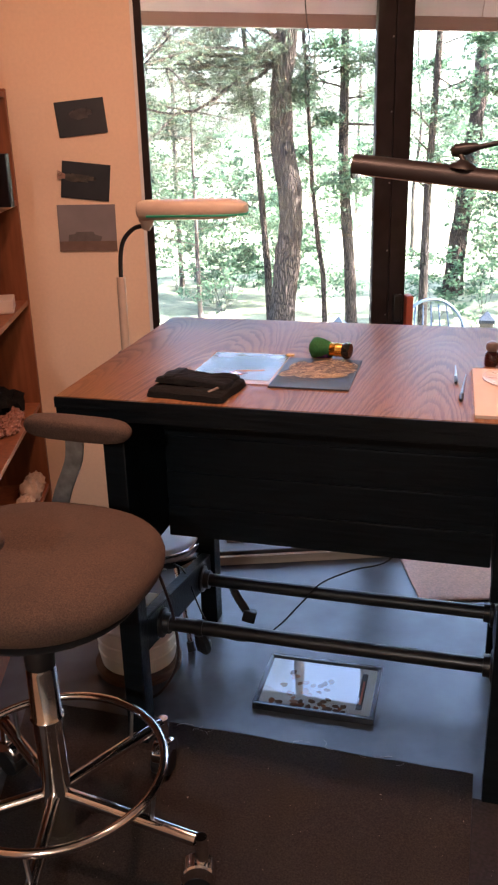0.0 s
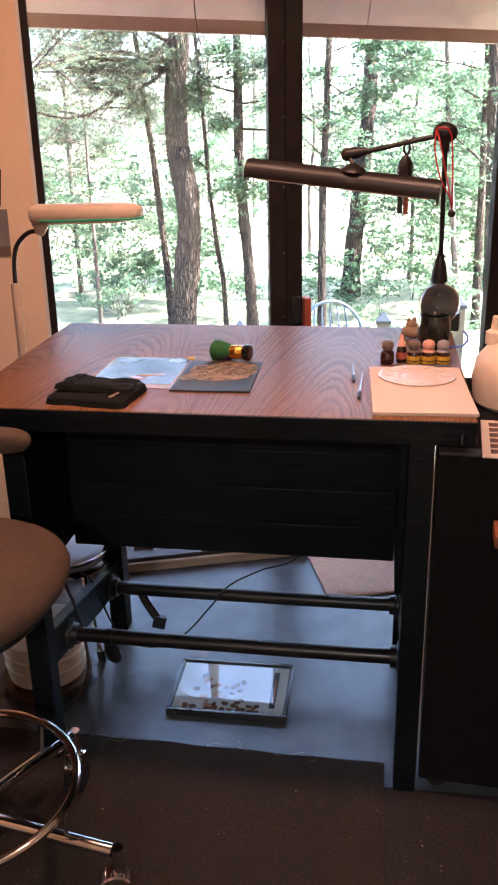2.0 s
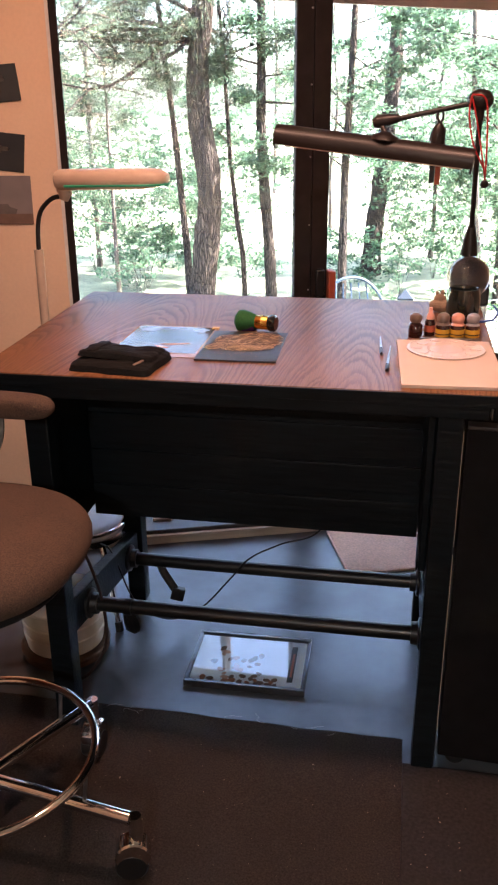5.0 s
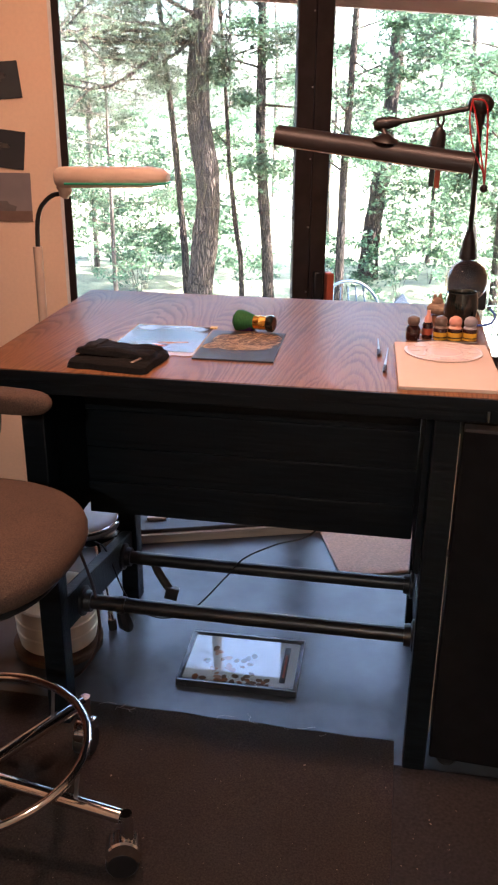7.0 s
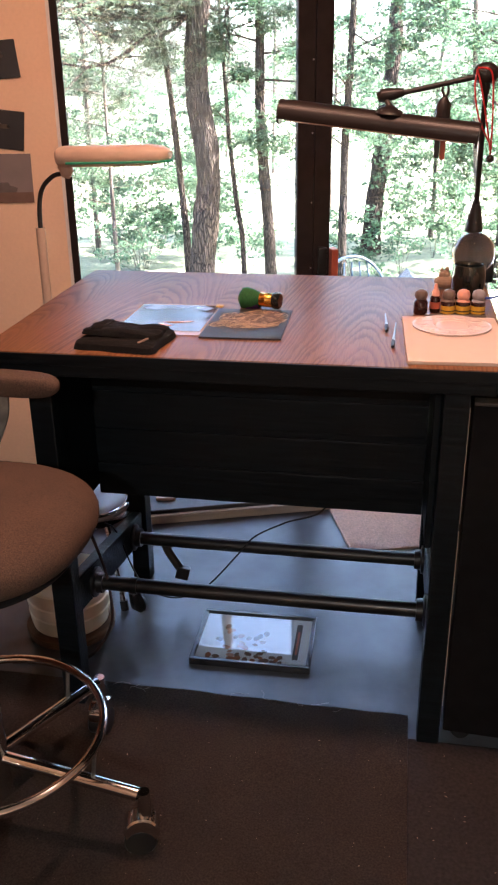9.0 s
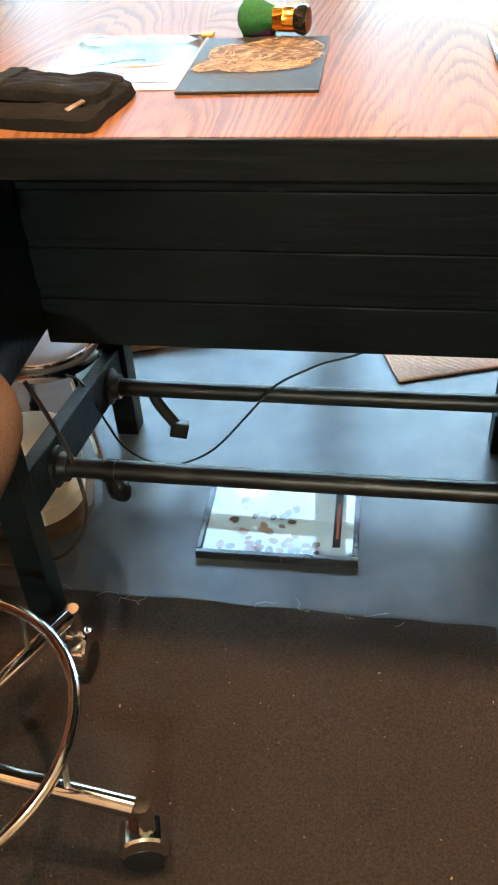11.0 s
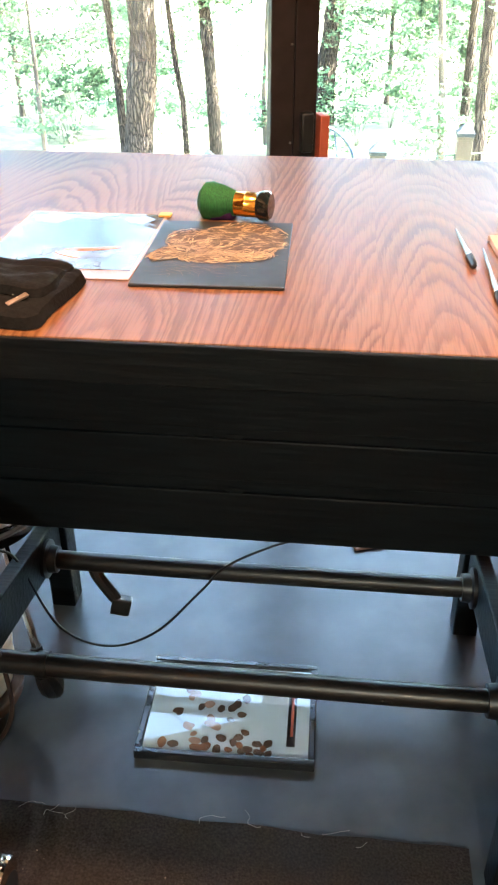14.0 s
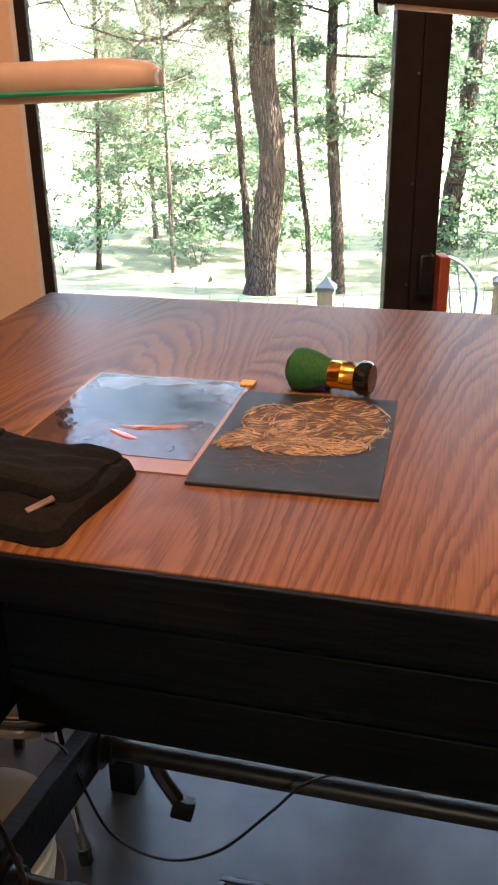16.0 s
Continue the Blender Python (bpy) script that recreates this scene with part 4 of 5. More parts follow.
# ---- cabinet beside the table ----
cabinet = thing("rolling_cabinet", "black rolling cabinet standing beside the drafting table", "cabinet", pose(0.4865, 0.035, 0, 0, 0, -3.3) @ pose(-0.4985, -0.035, 0))
part("body", solid(0.4985, 1.05, 0.035, 0.62, 0.048, 0.868, bevel=0.004), CABINETBLACK, cabinet)
part("worn_top_edge", solid(0.50, 1.05, 0.028, 0.06, 0.8685, 0.876, bevel=0.002), DARKWOOD, cabinet)
part("pull_tray", solid(0.615, 0.98, -0.06, 0.0165, 0.712, 0.74, bevel=0.003), SHELFWOOD, cabinet, "pale wooden pull-out tray edge")
for cx in (0.54, 1.0):
    for cy in (0.08, 0.57):
        c = part("caster", turned(((0, -0.012), (0.020, -0.012), (0.0235, -0.008), (0.0235, 0.008), (0.020, 0.012), (0, 0.012)), 18), BLACKPLASTIC, cabinet)
        c.matrix_basis = pose(cx, cy, 0.0237, 90, 0, 0)
jug = thing("plastic_jug", "milky plastic jug with a screw cap on the cabinet", "jug", pose(0.705, 0.40, 0.869))
part("jug_body", turned(((0, 0), (0.112, 0), (0.122, 0.01), (0.125, 0.06), (0.118, 0.105), (0.095, 0.135), (0.05, 0.150), (0.03, 0.152), (0, 0.152)), 36), JUGWHITE, jug)
part("cap", turned(((0, 0.150), (0.021, 0.150), (0.021, 0.178), (0.010, 0.184), (0.007, 0.215), (0, 0.216)), 20, (-0.078, 0.02, -0.012)), JUGWHITE, jug)
chart = thing("paper_chart", "cream paper chart with rows of dark swatches", "paper", pose(0.66, 0.105, 0.8775, 3, 0, -4))
part("sheet", sheet(0.165, 0.20, 0.003), PAPER, chart)
for k in range(6):
    part("swatch_row", solid(-0.066, 0.08, -0.082 + 0.029 * k, -0.062 + 0.029 * k, 0.0031, 0.0036), material("dark_brown_swatch", (0.10, 0.06, 0.05), 0.7), chart)
single("clear_tape_wrap", solid(0.527, 0.5295, 0.0005, 0.10, 0.90, 0.9405, bevel=0.001), STEEL, "strip of shiny tape on the table edge", "tape")

# ---- on the floor ----
# rug: wavy cut edge, right-hand strip with shade put into its colour
bm = bmesh.new()
nx, ny = 90, 50
vs = []
for i in range(nx):
    col = []
    for j in range(ny):
        x = -0.80 + (0.408 + 0.80) * i / (nx - 1)
        edge = 0.127 + 0.006 * noise.noise(Vector((x * 9, 0, 0))) + 0.012 * noise.noise(Vector((x * 2.2, 4, 0))) - 0.02 * max(0, x)
        y = -1.7 + (edge + 1.7) * (j / (ny - 1)) ** 0.6
        x += (0.408 - x) / 1.208 * 0.345 * (edge - y)
        col.append(bm.verts.new((x, y, 0.0075 + 0.0016 * noise.noise(Vector((x * 7, y * 7, 2))))))
    vs.append(col)
for i in range(nx - 1):
    for j in range(ny - 1):
        bm.faces.new((vs[i][j], vs[i + 1][j], vs[i + 1][j + 1], vs[i][j + 1]))
bmesh.ops.solidify(bm, geom=bm.faces[:], thickness=0.0055)
rug = thing("floor_rug", "worn dark brown rug with frayed cut edges", "rug")
part("woven_field", bm, RUG, rug)
part("edge_strip", solid(0.4085, 1.7, -1.7, 0.043, 0.0015, 0.0065, bevel=0.002), RUGSHADED, rug, "flat rug strip darkened for shade")
bm = bmesh.new()
rng = random.Random(9)
for k in range(11):
    x = rng.uniform(-0.42, 0.40)
    y = 0.122 + rng.uniform(-0.01, 0.006) - 0.02 * max(0, x)
    pts = [Vector((x, y, 0.010))]
    a = rng.uniform(0, math.tau)
    for s in range(rng.randint(3, 8)):
        a += rng.gauss(0, .6)
        pts.append(pts[-1] + Vector((math.cos(a) * .008, math.sin(a) * .008 * .6, rng.uniform(-.001, .002))))
    tube(bm, pts, 0.00035, 4)
tagged(part("loose_threads", bm, material("pale_thread", (0.45, 0.40, 0.36), 0.8), rug, "pale loose threads"), kind="stuff")
bm = bmesh.new()
for k in range(620):
    x, y = rng.uniform(-0.9, 0.9), rng.uniform(-1.3, 0.05)
    s = rng.choice((0.0005, 0.0006, 0.0008, 0.0011)) * (2.0 if rng.random() < .06 else 1)
    z = 0.0102
    a = rng.random() * 3
    p = [Vector((math.cos(a + t) * s * (1.8 if t in (0, math.pi) else .8), math.sin(a + t) * s * (1.8 if t in (0, math.pi) else .8), 0)) + Vector((x, y, z)) for t in (0, math.pi / 2, math.pi, 4.7)]
    bm.faces.new([bm.verts.new(q) for q in p])
tagged(single("floor_crumbs", bm, material("pale_crumbs", (0.42, 0.33, 0.25), 0.8), "pale crumbs scattered over the rug", "crumbs"), kind="stuff")

# framed picture lying on the floor
frame_thing = thing("picture_frame", "black picture frame lying face up on the floor", "picture frame", pose(-0.019, 0.367, 0.0, 0, 0, 1.0))
FW, FD = 0.331, 0.242
FRAMEGLOSS = material("glossy_dark_grey_frame", (0.018, 0.020, 0.024), 0.22, vary=0.1, rough_vary=0.04, gloss=0.7)
for x0, x1, y0, y1 in ((-FW / 2, FW / 2, -FD / 2, -FD / 2 + 0.012), (-FW / 2, FW / 2, FD / 2 - 0.012, FD / 2), (-FW / 2, -FW / 2 + 0.012, -FD / 2 + 0.0121, FD / 2 - 0.0121), (FW / 2 - 0.012, FW / 2, -FD / 2 + 0.0121, FD / 2 - 0.0121)):
    part("frame_bar", solid(x0, x1, y0, y1, 0.0, 0.020, bevel=0.002), FRAMEGLOSS, frame_thing)
part("mount", solid(-FW / 2 + 0.0125, FW / 2 - 0.0125, -FD / 2 + 0.0125, FD / 2 - 0.0125, 0.002, 0.010), MATWHITE, frame_thing, "pale blue mount board")
part("side_strip", solid(0.112, 0.128, -0.078, 0.085, 0.0101, 0.0108), PRINTDARK, frame_thing)
part("side_strip", solid(0.118, 0.1235, -0.055, 0.05, 0.0109, 0.0113), REDBROWN, frame_thing)
rng = random.Random(21)
PETALDARK = material("dark_brown_petal", (0.10, 0.055, 0.035), 0.7, vary=0.4, scale=80)
PETALRUST = material("rust_brown_petal", (0.24, 0.085, 0.03), 0.7, vary=0.4, scale=80)
PETAL_SPOTS = [(-0.118, -0.088), (-0.098, -0.090), (-0.058, -0.080), (-0.054, -0.095), (-0.062, -0.064), (-0.040, -0.076), (-0.038, -0.092), (-0.010, -0.070), (-0.016, -0.096),
               (0.006, -0.095), (0.014, -0.078), (0.022, -0.066), (0.026, -0.084), (0.030, -0.098), (0.040, -0.092), (0.046, -0.104), (0.058, -0.078), (0.062, -0.096), (0.070, -0.088), (0.078, -0.076), (0.080, -0.098), (0.034, -0.054)]
PETAL_SPOTS += [(rng.uniform(-0.10, 0.03), rng.uniform(-0.052, 0.055)) for _ in range(19)]
for k, (fx, fy) in enumerate(PETAL_SPOTS):
    bm = bmesh.new()
    r, turn = rng.uniform(0.0070, 0.0115), rng.random() * math.tau
    rim = []
    for t in range(11):
        a = t * math.tau / 11
        px, py = r * 1.15 * math.cos(a) * rng.uniform(.85, 1.1), r * 0.82 * math.sin(a) * rng.uniform(.8, 1.15)
        rim.append(bm.verts.new((fx + px * math.cos(turn) - py * math.sin(turn), fy + px * math.sin(turn) + py * math.cos(turn), 0.0107 + 0.00004 * k)))
    mid = bm.verts.new((fx, fy, 0.0116 + 0.00004 * k))
    for a, b in zip(rim, rim[1:] + rim[:1]):
        bm.faces.new((a, b, mid))
    part("pressed_petal", bm, PETALRUST if fy < -0.06 and k % 3 == 0 else (PETALDARK if fx > -0.02 or k % 2 else BROWNLEAF), frame_thing)
gl = part("glass", solid(-FW / 2 + 0.011, FW / 2 - 0.011, -FD / 2 + 0.011, FD / 2 - 0.011, 0.0135, 0.0152), glass_material("picture_glass", (0.95, 0.97, 0.98)), frame_thing, "shiny picture glass")
gl.visible_shadow = False

# door mat
matm = thing("door_mat", "ribbed brown coir mat by the window", "mat", pose(0.219, 0.896, 0, 0, 0, 18.6))
part("mat_base", solid(0.0, 0.66, 0.0, 0.318, 0.001, 0.010, bevel=0.003), MATFIBRE, matm)
for k in range(51):
    part("rib", solid(0.004, 0.656, 0.004 + 0.0061 * k, 0.0091 + 0.0061 * k, 0.0101, 0.0113, bevel=0.001, segs=1), MATFIBRE, matm)

# white tub on a wooden tray, small vinyl stool
tub = thing("plastic_tub", "yellowed white plastic tub behind the table leg", "tub", pose(-0.563, 0.365, 0.0295))
part("tub_body", turned(((0, 0), (0.098, 0), (0.108, 0.004), (0.116, 0.05), (0.113, 0.054), (0.118, 0.09), (0.115, 0.094), (0.12, 0.135), (0.124, 0.14), (0.12, 0.145), (0.10, 0.150), (0, 0.152)), 40), BUCKETWHITE, tub)
single("round_tray", turned(((0, 0), (0.118, 0), (0.125, 0.004), (0.128, 0.026), (0.124, 0.029), (0, 0.029)), 40), RUSTYTRAY, "round brown wooden tray under the tub", "tray", pose(-0.563, 0.365, 0.0))
stool = thing("low_stool", "low grey vinyl stool with chrome legs", "stool", pose(-0.565, 0.585, 0.0))
part("cushion", turned(((0, 0.312), (0.085, 0.310), (0.108, 0.305), (0.118, 0.296), (0.113, 0.284), (0, 0.282)), 40), STOOLGREY, stool)
part("rim", turned(((0.112, 0.262), (0.120, 0.262), (0.122, 0.272), (0.120, 0.283), (0.112, 0.283)), 40), CHROME, stool, "chrome rim band")
for k in range(4):
    a = math.radians(-42 + 90 * k)
    part("leg", bar([(0.10 * math.cos(a), 0.10 * math.sin(a), 0.265), (0.172 * math.cos(a), 0.172 * math.sin(a), 0.022)], 0.0085, 10), CHROME, stool)
    part("rubber_foot", bar([(0.169 * math.cos(a), 0.169 * math.sin(a), 0.03), (0.176 * math.cos(a), 0.176 * math.sin(a), 0.0)], 0.0125, 10), BLACKPLASTIC, stool)
part("edge_trim", bar(arc((0, 0), 0.1165, 48, 0.301), 0.0055, 10, closed=True), CHROME, stool, "bright chrome edge trim")
single("folded_papers", solid(-0.075, 0.075, 0.0, 0.075, 0, 0.016, bevel=0.003), PAPER, "white papers lying on the step", "papers", pose(-0.665, 1.03, 0.0485, 0, 0, 8), "papers on the step")
single("folded_papers", solid(-0.035, 0.035, 0.0, 0.06, 0, 0.012, bevel=0.003), PAPER, "small white paper lying on the step", "papers", pose(-0.476, 1.095, 0.0485, 0, 0, 14), "papers on the step")

# cables
single("thin_cable", bar(curve([(-0.46, 0.43, 0.315), (-0.43, 0.44, 0.28), (-0.37, 0.44, 0.125), (-0.28, 0.45, 0.07), (-0.18, 0.45, 0.115), (-0.09, 0.455, 0.22), (-0.035, 0.46, 0.288), (0.05, 0.47, 0.335), (0.16, 0.48, 0.385), (0.2, 0.49, 0.55)], 8), 0.0026, 8), BLACKPLASTIC, "thin black cable sagging below the table", "cable")
single("brown_cord", bar(curve([(-0.43, 0.20, 0.46), (-0.406, 0.20, 0.395), (-0.380, 0.20, 0.30), (-0.371, 0.20, 0.20), (-0.378, 0.20, 0.14), (-0.405, 0.20, 0.08), (-0.45, 0.20, 0.025), (-0.52, 0.19, 0.005), (-0.66, 0.17, 0.004)], 8), 0.0042, 8), WIREBROWN, "brown cord hanging beside the stringer to the floor", "cord")
hook = thing("rail_bracket", "black bent metal bracket hanging from the rail", "bracket")
part("strap", bar(curve([(-0.318, 0.536, 0.200), (-0.309, 0.534, 0.176), (-0.288, 0.532, 0.142), (-0.274, 0.531, 0.120)]), [0.013] * 25, 8), BLACK_IRON, hook)
part("block", solid(-0.019, 0.021, -0.012, 0.012, -0.022, 0.018, bevel=0.004), BLACKPLASTIC, hook).matrix_basis = pose(-0.267, 0.530, 0.111, 0, 14, 8)
clampy = thing("pipe_clamp", "black clamp with a knob under the front rail", "clamp")
part("band", bar([(-0.316, 0.206, 0.263), (-0.298, 0.206, 0.263)], 0.0225, 16), BLACK_IRON, clampy)
part("knob", bar([(-0.309, 0.206, 0.246), (-0.306, 0.212, 0.222), (-0.305, 0.222, 0.196), (-0.300, 0.228, 0.176)], [0.016, 0.021, 0.022, 0.012], 9), BLACKPLASTIC, clampy)

# ---- pictures on the wall ----
for cu, cz, w, hgt, roll, m, lab in ((-1.068, 1.536, 0.166, 0.113, 5, PRINTDARK, "dark photograph of an animal stuck to the wall"), (-1.071, 1.330, 0.166, 0.122, -7, PRINTDARK, "dark photograph of a bird stuck to the wall"), (-1.079, 1.172, 0.202, 0.160, -1, PRINTGREY, "grey landscape print stuck to the wall")):
    pic = thing("wall_print", lab, "print", ROOM @ pose(cu, -0.004, cz, 90, 0, 0) @ pose(0, 0, 0, 0, 0, roll), "prints on the wall")
    part("paper", sheet(w, hgt, 0.0016), m, pic)
    if m is PRINTGREY:
        part("ground_strip", solid(-w / 2, w / 2, -hgt / 2, -hgt / 2 + 0.035, 0.0017, 0.0021), material("brown_field", (0.16, 0.10, 0.075), 0.6, scale=25), pic)
        bm = bmesh.new()
        bm.faces.new([bm.verts.new((x, y, 0.0024)) for x, y in ((-0.07, -0.045), (0.045, -0.045), (0.05, -0.03), (0.025, -0.022), (0.02, -0.012), (-0.04, -0.013), (-0.045, -0.02), (-0.066, -0.022))])
        part("barn_shape", bm, material("dark_grey_barn", (0.12, 0.105, 0.10), 0.6, scale=40), pic)
    elif roll > 0:
        part("dim_shape", blob(0.035, 0.016, 0.0005, rough=0.5), material("dim_grey_shape", (0.06, 0.05, 0.05), 0.6, vary=0.6), pic).matrix_basis = pose(0.0, 0.012, 0.0018)
    else:
        part("dim_shape", blob(0.055, 0.012, 0.0005, rough=0.6), material("dim_brown_shape", (0.07, 0.058, 0.045), 0.6, vary=0.6), pic).matrix_basis = pose(-0.03, 0.008, 0.0018)
        for k in range(5):
            part("feather", bar([(-0.07, 0.004 + 0.003 * k, 0.003), (-0.097, 0.002 + 0.006 * k, 0.006)], 0.002, 6), BROWNLEAF, pic)

# ---- bookcase along the side wall ----
case = thing("bookcase", "orange-brown wooden bookcase with half-empty shelves", "bookcase", ROOM)
CF = -1.308
part("end_panel", solid(-1.615, CF, -0.030, -0.008, 0.0, 1.632, bevel=0.002), SHELFWOOD, case)
part("end_panel", solid(-1.615, CF, -1.82, -1.80, 0.0, 1.632, bevel=0.002), SHELFWOOD, case)
part("back_panel", solid(-1.618, -1.606, -1.80, -0.030, 0.0, 1.63), SHELFWOOD, case)
for z in (0.10, 0.215, 0.545, 0.93, 1.275, 1.622):
    part("shelf", solid(-1.605, CF - 0.002, -1.80, -0.0305, z - 0.018, z, bevel=0.002), SHELFWOOD, case)
part("kick_board", solid(-1.60, CF - 0.01, -1.80, -0.031, 0.0, 0.082), SHELFWOOD, case)

# things on the shelves
def shelf_spot(u, v, z, rz=0):
    return ROOM @ pose(u, v, z + 0.0005, 0, 0, rz)


single("white_box", solid(-0.05, 0.05, -0.06, 0.06, 0, 0.045, bevel=0.004), PAPER, "small white cardboard box on a shelf", "box", shelf_spot(-1.37, -0.22, 0.93, 8))
single("dark_book", solid(-0.012, 0.012, -0.10, 0.10, 0, 0.16, bevel=0.003), PRINTDARK, "dark book leaning on a shelf", "book", shelf_spot(-1.36, -0.28, 1.275, 70))
single("clay_head", blob(0.055, 0.06, 0.075, rough=0.25, flat=0.15), material("grey_brown_clay", (0.28, 0.20, 0.15), 0.7, vary=0.2), "rounded grey-brown clay object on the bookcase", "ornament", ROOM @ pose(-1.36, -0.19, 1.686))
single("folded_black_cloth", blob(0.07, 0.10, 0.05, rough=0.5, flat=0.3), CLOTHBLACK, "black cloth bundle on a shelf", "cloth", ROOM @ pose(-1.42, -0.16, 0.580))
rng = random.Random(3)
for k in range(7):
    single("dried_flower", blob(0.03, 0.03, 0.022, rough=0.7, freq=14, flat=0.2), material("dusty_pink_petals", (0.42, 0.20, 0.14), 0.8, vary=0.4, scale=60), "dusty pink dried flower head on a shelf", "flower", ROOM @ pose(-1.36 + rng.uniform(-.04, .035), -0.20 - 0.045 * k, 0.5635), "dried flowers")
for k, (dv, r) in enumerate(((-0.10, 0.045), (-0.19, 0.05), (-0.29, 0.04))):
    single("seashell", blob(r * .8, r, r * .9, rough=0.5, freq=12, flat=0.2), material("pale_shell", (0.55, 0.42, 0.32), 0.6, vary=0.3, scale=30), "pale rounded shell on the lowest shelf", "shell", ROOM @ pose(-1.35, dv, 0.2155 + r * .72), "shells")

# ceiling lamp housings out of view, the added fill has one too
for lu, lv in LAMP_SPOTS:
    cl = thing("ceiling_or_fill_lamp", "round ceiling lamp out of view, the farthest one added as fill", "lamp", ROOM @ pose(lu, lv, 0), "ceiling lamps")
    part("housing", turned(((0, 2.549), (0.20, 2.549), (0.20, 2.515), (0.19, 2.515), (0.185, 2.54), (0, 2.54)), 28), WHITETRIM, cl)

# ---- porch roof outside ----
WALL_A, WALL_B = ROOM @ Vector((-4.2, 0.135, 0)), ROOM @ Vector((5.0, 0.135, 0))
EAVE_A, EAVE_B = ROOM @ Vector((-4.2, 0.345, 0.112)), ROOM @ Vector((5.0, 0.345, -0.20))
eave = thing("roof_eave", "white-boarded sloping eave with a brown edge beam", "eave")
bm = bmesh.new()
way = (EAVE_B - EAVE_A).normalized()
out = Vector((-way.y, way.x, 0))
for z0, z1 in ((1.851, 2.011),):
    low = [bm.verts.new(p + Vector((0, 0, z0))) for p in (EAVE_A, EAVE_B, EAVE_B + out * .035, EAVE_A + out * .035)]
    top = [bm.verts.new(p + Vector((0, 0, z1))) for p in (EAVE_A, EAVE_B, EAVE_B + out * .035, EAVE_A + out * .035)]
    bm.faces.new(low[::-1])
    bm.faces.new(top)
    for k in range(4):
        bm.faces.new((low[k], low[(k + 1) % 4], top[(k + 1) % 4], top[k]))
part("edge_beam", bm, TRIMBROWN, eave, "brown painted edge beam")


def eave_panel(f0, f1, z_out, z_in, thick, mat, name):
    bm = bmesh.new()
    ring = [EAVE_A.lerp(EAVE_B, f0), EAVE_A.lerp(EAVE_B, f1), WALL_A.lerp(WALL_B, f1), WALL_A.lerp(WALL_B, f0)]
    zs = (z_out, z_out, z_in, z_in)
    low = [bm.verts.new(p + Vector((0, 0, z))) for p, z in zip(ring, zs)]
    top = [bm.verts.new(p + Vector((0, 0, z + thick))) for p, z in zip(ring, zs)]
    bm.faces.new(low[::-1])
    bm.faces.new(top)
    for k in range(4):
        bm.faces.new((low[k], low[(k + 1) % 4], top[(k + 1) % 4], top[k]))
    part(name, bm, mat, eave)


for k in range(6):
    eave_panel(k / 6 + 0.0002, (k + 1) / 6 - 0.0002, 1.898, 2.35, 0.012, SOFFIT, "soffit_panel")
eave_panel(0.0, 1.0, 2.016, 2.47, 0.03, TRIMBROWN, "roof_sheet")
chain = thing("hanging_chain", "thin dark chain of hooks hanging outside the window", "chain")
CX, CY = -0.338, 1.735
part("eye", bar(curve([(CX, CY, 2.08), (CX, CY, 1.968), (CX - 0.012, CY, 1.968), (CX - 0.01, CY, 1.945), (CX + 0.004, CY, 1.94)]), 0.003, 6), STEEL, chain)
for k, (z0, z1) in enumerate(((1.954, 1.762), (1.767, 1.687), (1.692, 1.593), (1.598, 1.537))):
    w = 0.008
    part("link", bar(curve([(CX + w, CY, z0 - .02), (CX, CY, z0), (CX - w, CY, z0 - .02), (CX - w * .4, CY, (z0 + z1) / 2), (CX + w, CY, z1 + .02), (CX, CY, z1), (CX - w, CY, z1 + .02)], 4), 0.0024, 6), BLACK_IRON, chain)

# ---- ground, fence and woods outside ----
bm = bmesh.new()
vs = []
for i in range(60):
    row = []
    for j in range(60):
        x = -170 + 340 * i / 59
        y = 1.85 + 220 * (j / 59) ** 2.2
        z = -0.55 - 1.25 * min(1, max(0, (y - 3) / 8)) + 0.15 * noise.noise(Vector((x * .2, y * .2, 0)))
        row.append(bm.verts.new((x, y + 1.2, z)))
    vs.append(row)
for i in range(59):
    for j in range(59):
        bm.faces.new((vs[i][j], vs[i + 1][j], vs[i + 1][j + 1], vs[i][j + 1]))
setting("ground", bm, GRASS, "bright sunlit grass and leaf litter sloping away", "ground")

fence = thing("wire_fence", "low wire fence with blue-capped wooden posts", "fence")
FPOSTS = ((-2.7, 4.55), (-0.80, 5.2), (0.368, 5.6), (1.0, 5.85), (2.6, 6.5))
for fx, fy in FPOSTS:
    top = -0.02 if fx < 0.5 else 0.07
    post = part("post", solid(fx - 0.055, fx + 0.055, fy - 0.055, fy + 0.055, -1.3, top - 0.06, bevel=0.004), POSTWOOD, fence)
    bm = bmesh.new()
    lathe(bm, ((0.0, 0.075), (0.055, 0.03), (0.092, 0.006), (0.092, -0.02), (0.0, -0.02)), 4)
    part("post_cap", bm, CAPBLUE, post, "blue pyramid post cap").matrix_basis = pose(fx, fy, top - 0.038, 0, 0, 45)
for (ax, ay), (bx, by) in zip(FPOSTS, FPOSTS[1:]):
    for z in (-0.12, -0.30, -0.48, -0.66, -0.84):
        part("wire", bar([(ax, ay, z), (bx, by, z)], 0.006, 5), WIREGREEN, fence)
    for k in range(1, 10):
        t = k / 10
        part("upright_wire", bar([(ax + (bx - ax) * t, ay + (by - ay) * t, -1.2), (ax + (bx - ax) * t, ay + (by - ay) * t, -0.10)], 0.004, 5), WIREGREEN, fence)
gchair = thing("garden_chair", "blue metal garden chair outside by the fence", "garden chair", pose(0.03, 4.7, -0.62, 0, 0, 25))
BLUEGREY = material("blue_metal_paint", (0.02, 0.04, 0.075), 0.4, vary=0.1)
